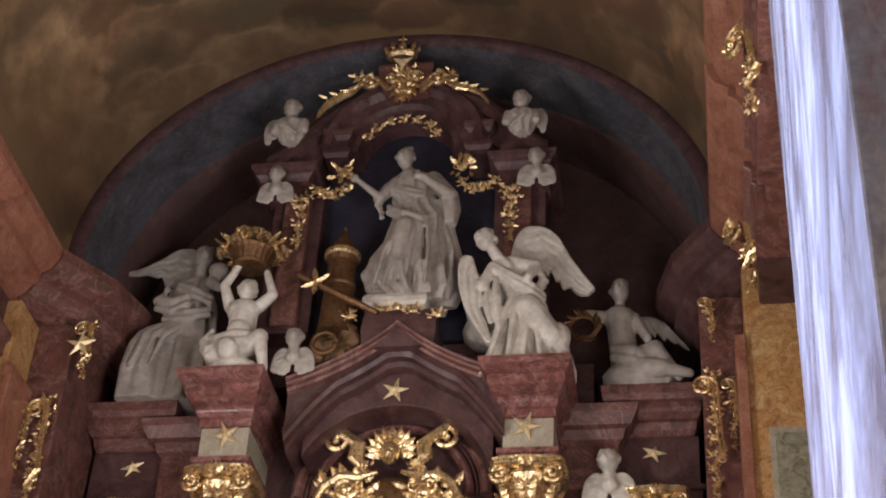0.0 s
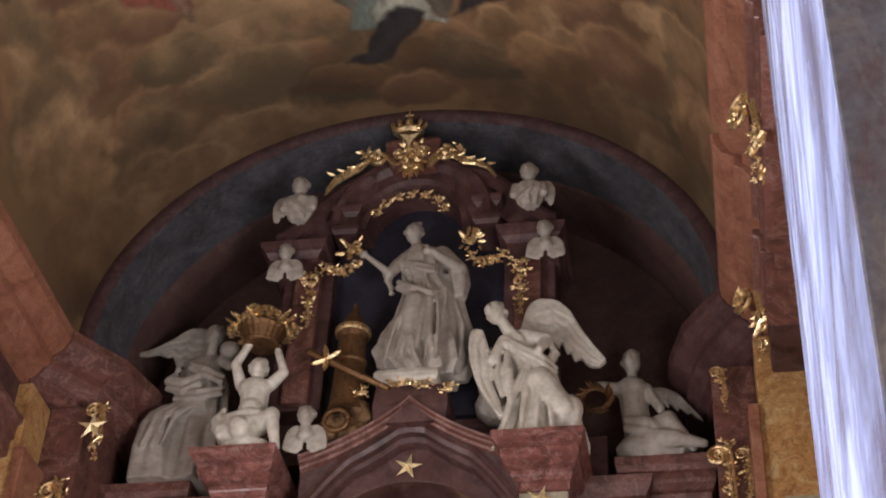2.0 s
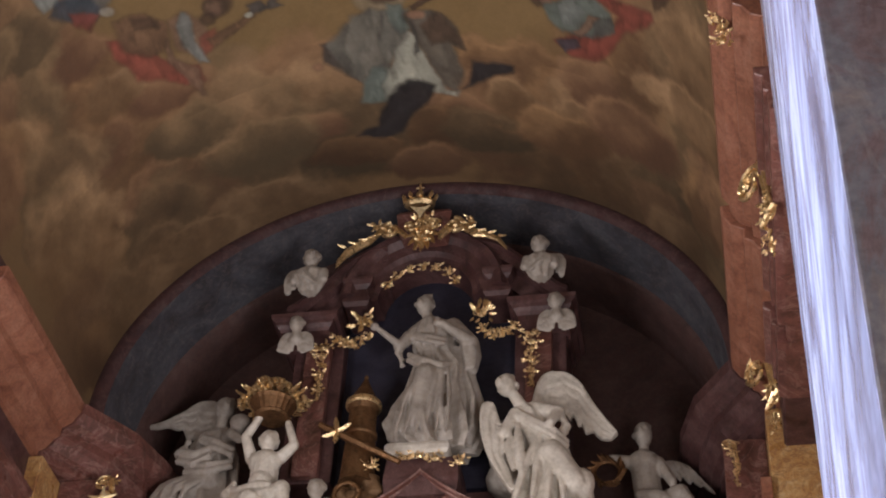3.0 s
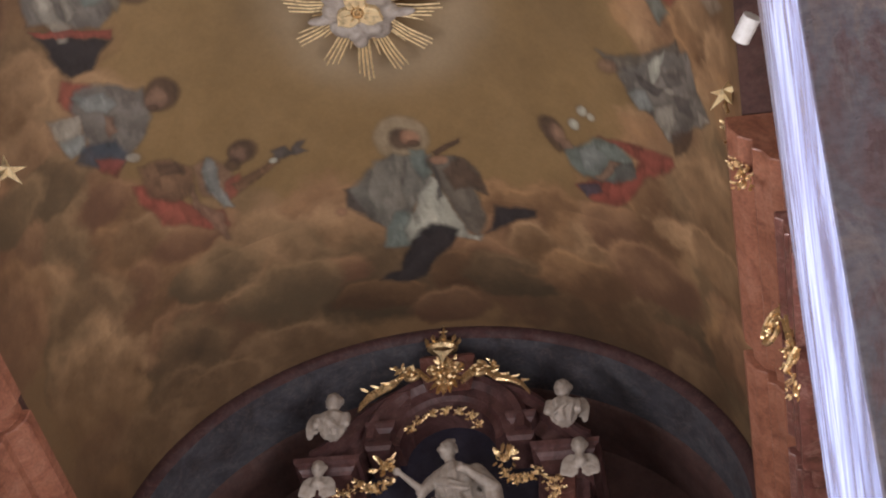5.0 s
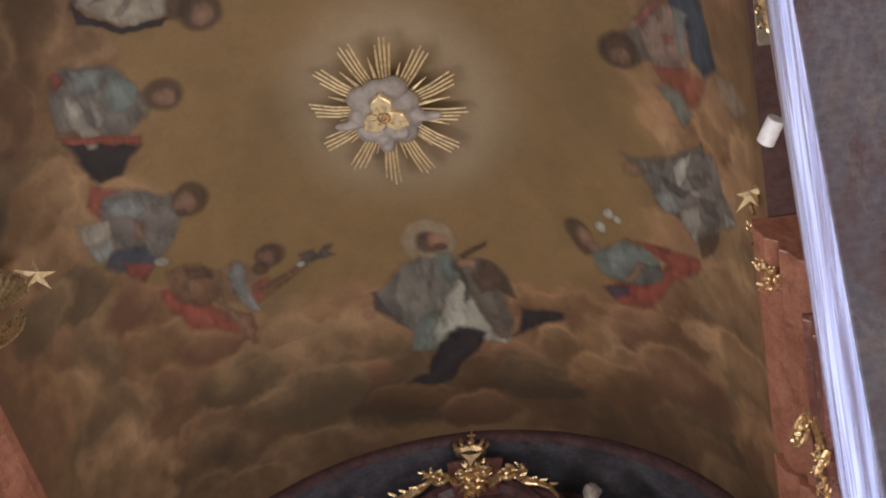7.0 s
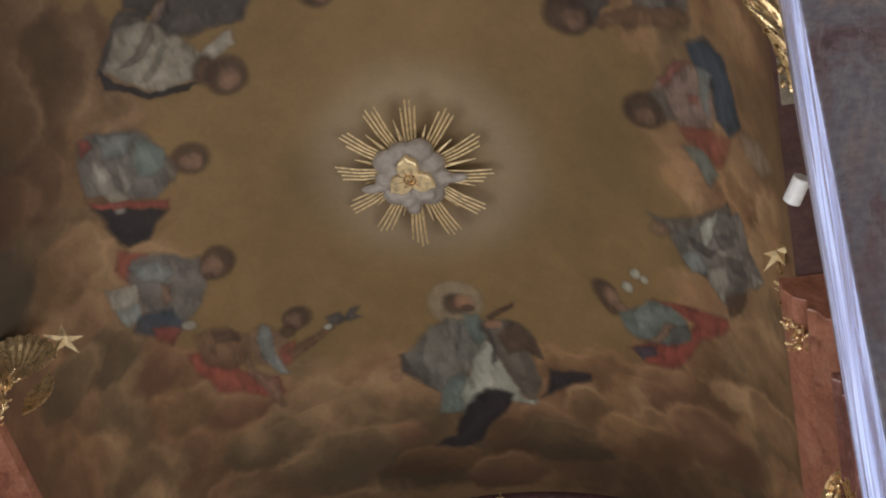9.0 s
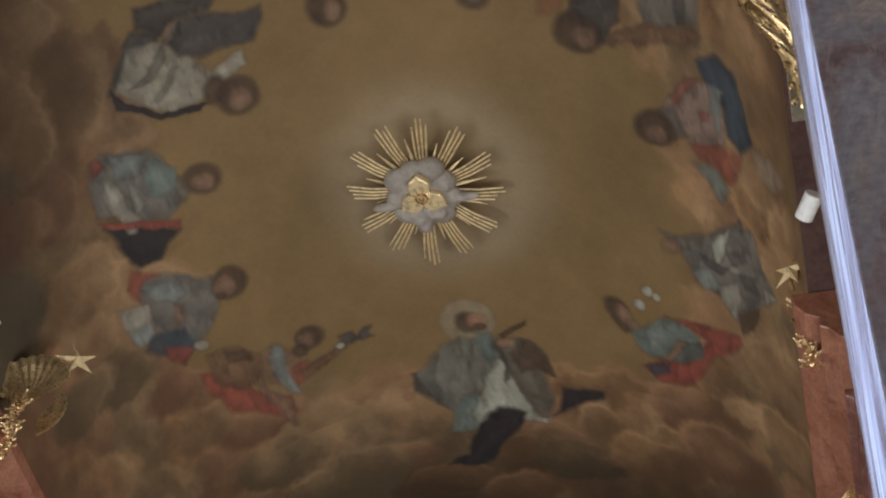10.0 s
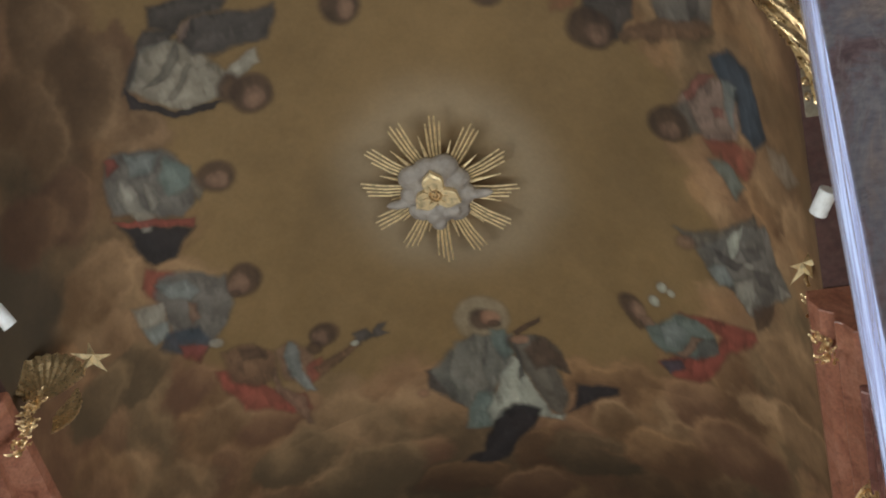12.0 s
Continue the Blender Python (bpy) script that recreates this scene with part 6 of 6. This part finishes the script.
basket()
tower()
wreath()
crown_ornament()
niche_garlands()
cartouche()
for sx in (-1, 1):
    shell_crest(sx)
    wall_bracket(sx * 3.3, 13.42, 9.5, 1.3, 0.24, 50 + sx, 0, "gilt leaf drop on the pilaster beside the altar")
    wall_bracket(sx * 3.48, 13.42, 9.75, 0.7, 0.14, 60 + sx, 0, "gilt leaf drop on the pilaster beside the altar")
wall_bracket(-3.0, 13.4, 10.72, 0.6, 0.2, 69, 0, "gilt leaf spray with a star by the altar arch", True)
wall_bracket(3.3, 13.4, 10.78, 0.45, 0.14, 71, 0, "small gilt leaf spray by the altar arch")
wall_bracket(3.71, 9.3, 10.28, 0.75, 0.34, 81, -0.6, "gilt leaf bracket on the choir architrave")
wall_bracket(3.72, 12.5, 10.95, 0.75, 0.4, 91, -0.6, "gilt leaf bracket on the choir frieze")


def pier_capital():
    """Gilt leaf capital at the far corner of the pier."""
    root = holder("gilt_capital", "gilt acanthus corner of the pier capital", "capital")
    rng = random.Random(77)
    bm = bmesh.new()
    for k in range(9):
        z = 8.0 + 0.13 * k
        p = Vector((3.5 - 0.13 * ((z - 8.0) / 0.95) ** 2, 4.1, z))
        w = 0.09 + 0.014 * k
        leaf(bm, p, p + Vector((-0.02 - 0.01 * k, -0.06 - rng.uniform(0, 0.08), rng.uniform(0.14, 0.3))), w, rng.uniform(0.1, 0.35), (-1, -0.6, 0.1))
        leaf(bm, p + Vector((0.03, -0.12, -0.04)), p + Vector((rng.uniform(-0.08, 0.0), -0.3, rng.uniform(0.06, 0.2))), w * 0.8, 0.4, (-1, -0.5, -0.3))
    part("leaves", bm, GOLD, root, smooth=True)
    bm = bmesh.new()
    pts = [Vector((3.505 - 0.13 * (u * 1.16) ** 2, 4.06, 7.9 + 1.1 * u)) for u in [i / 12 for i in range(13)]]
    tube(bm, pts, [0.012 + 0.045 * (i / 12) ** 0.8 for i in range(13)], 8)
    part("stem", bm, GOLD, root, smooth=True)
    for z, r in ((7.93, 0.018), (8.06, 0.02)):
        bm = bmesh.new()
        x = 3.48 - 0.13 * ((z - 8.0) / 0.95) ** 2
        ball(bm, (x - 0.03, 4.0, z), (r, r, r * 1.5))
        part("bud", bm, GOLD, root, smooth=True)
    part("abacus", block(((9.4, 0.0), (9.45, 0.06), (9.52, 0.08), (9.6, 0.12)), 3.4, 4.5, 1.3, 4.3), PIER_SIDE, root)


pier_capital()


# ---------------------------------------------------------------- sunburst and lamps
def sunburst():
    root = holder("sunburst", "gilt sunburst with grey stucco clouds and a gilt triangle", "ornament", at=(0.05, 8.76, 14.83))
    rng = random.Random(2)
    n = 12
    for k in range(n):
        a = math.tau * (k + 0.3) / n
        o = Vector((0.95 * math.cos(a), 1.06 * math.sin(a), 0))
        s = Vector((-math.sin(a), math.cos(a), 0))
        for j in range(4):
            bm = bmesh.new()
            w = (j - 1.5) * 0.036
            r1 = 0.82 - 0.03 * abs(j - 1.5) + rng.uniform(-0.07, 0.03)
            p0, p1 = o * 0.3 + s * w * 0.8, o * r1 + s * w * 1.3
            tube(bm, [p0 + Vector((0, 0, -0.05)), (p0 + p1) / 2 + Vector((0, 0, -0.08)), p1 + Vector((0, 0, -0.06))], [0.01, 0.012, 0.009], 4)
            part("ray", bm, PALE_GOLD, root)
        b = a + math.pi / n
        q = Vector((math.cos(b), math.sin(b), 0))
        r1 = rng.uniform(0.5, 0.64)
        bm = bmesh.new()
        tube(bm, [q * 0.3 + Vector((0, 0, -0.03)), q * r1 + Vector((0, 0, -0.03))], [0.026, 0.004], 5)
        part("ray", bm, PALE_GOLD, root)
    bm = bmesh.new()
    for k in range(9):
        a = math.tau * k / 9 + 0.3
        r = 0.25 if k % 2 else 0.22
        ball(bm, (r * math.cos(a), 1.15 * r * math.sin(a) - 0.03, -0.1), (rng.uniform(0.13, 0.17), rng.uniform(0.12, 0.16), 0.1))
    for k in range(8):
        a = rng.uniform(0, math.tau)
        ball(bm, (0.13 * math.cos(a), 0.16 * math.sin(a) - 0.03, -0.13), (0.13, 0.13, 0.08))
    for k in range(5):
        ball(bm, (rng.uniform(-0.12, 0.16), rng.uniform(0.12, 0.34), -0.18), (0.08, 0.07, 0.06))
    for sx in (-1, 1):
        ball(bm, (sx * 0.4, 0.05, -0.14), (0.14, 0.05, 0.05))
    ob = part("clouds", bm, SHADE_GREY_STUCCO, root, "grey stucco clouds")
    rm = ob.modifiers.new("carve", "REMESH")
    rm.mode, rm.voxel_size, rm.use_smooth_shade = "VOXEL", 0.014, True
    bm = bmesh.new()
    base = []
    for z, k in ((-0.2, 1.0), (-0.26, 1.0), (-0.27, 0.9)):
        ring = []
        for i in range(60):
            a = math.tau * i / 60
            f = ((a + math.pi / 2) / (math.tau / 3)) % 1.0
            q = abs(f - 0.5) * 2                             # 1 at a petal's tip, 0 between two petals
            r = 0.11 + 0.15 * q ** 2.2 + 0.05 * math.sin(math.pi * q) ** 2
            ring.append((k * r * math.cos(a), k * r * math.sin(a) - 0.08, z))
        base.append(ring)
    add_rings(bm, base)
    tri = part("triangle", bm, PALE_GOLD, root, "gilt triangle with a raised boss")
    bm = bmesh.new()
    bmesh.ops.create_icosphere(bm, subdivisions=2, radius=0.032, matrix=Matrix.Translation((0, -0.08, -0.272)))
    tube(bm, [(0.055 * math.cos(a), 0.055 * math.sin(a) - 0.08, -0.274) for a in [math.tau * k / 20 for k in range(21)]], 0.012, 6)
    for k in range(9):
        a = math.tau * k / 9 + 0.17
        tube(bm, [(0.075 * math.cos(a), 0.075 * math.sin(a) - 0.08, -0.27), (0.13 * math.cos(a), 0.13 * math.sin(a) - 0.08, -0.27)], [0.008, 0.003], 5)
    part("boss", bm, GOLD, tri)


sunburst()


def spot_lamp(at, arm_to, aim):
    root = holder("spot_lamp", "white cylindrical spotlight on a short bracket", "lamp", "spotlights")
    c, d = Vector(at), (Vector(aim) - Vector(at)).normalized()
    bm = bmesh.new()
    tube(bm, [c - d * 0.1, c - d * 0.096, c + d * 0.096, c + d * 0.1], [0.058, 0.065, 0.065, 0.06], 20)
    can = part("housing", bm, LAMP_WHITE, root, smooth=False)
    bm = bmesh.new()
    tube(bm, [c + d * 0.101, c + d * 0.104], [0.05, 0.048], 20)
    part("lens", bm, NIGHT, can)
    bm = bmesh.new()
    tube(bm, [c - d * 0.05, Vector(arm_to)], 0.012, 8)
    part("arm", bm, LAMP_WHITE, root)


spot_lamp((3.555, 6.9, 11.14), (4.52, 6.9, 11.2), (-0.2, 13.6, 9.7))
spot_lamp((-2.99, 7.3, 11.65), (-4.52, 7.3, 11.5), (0.4, 13.6, 9.7))
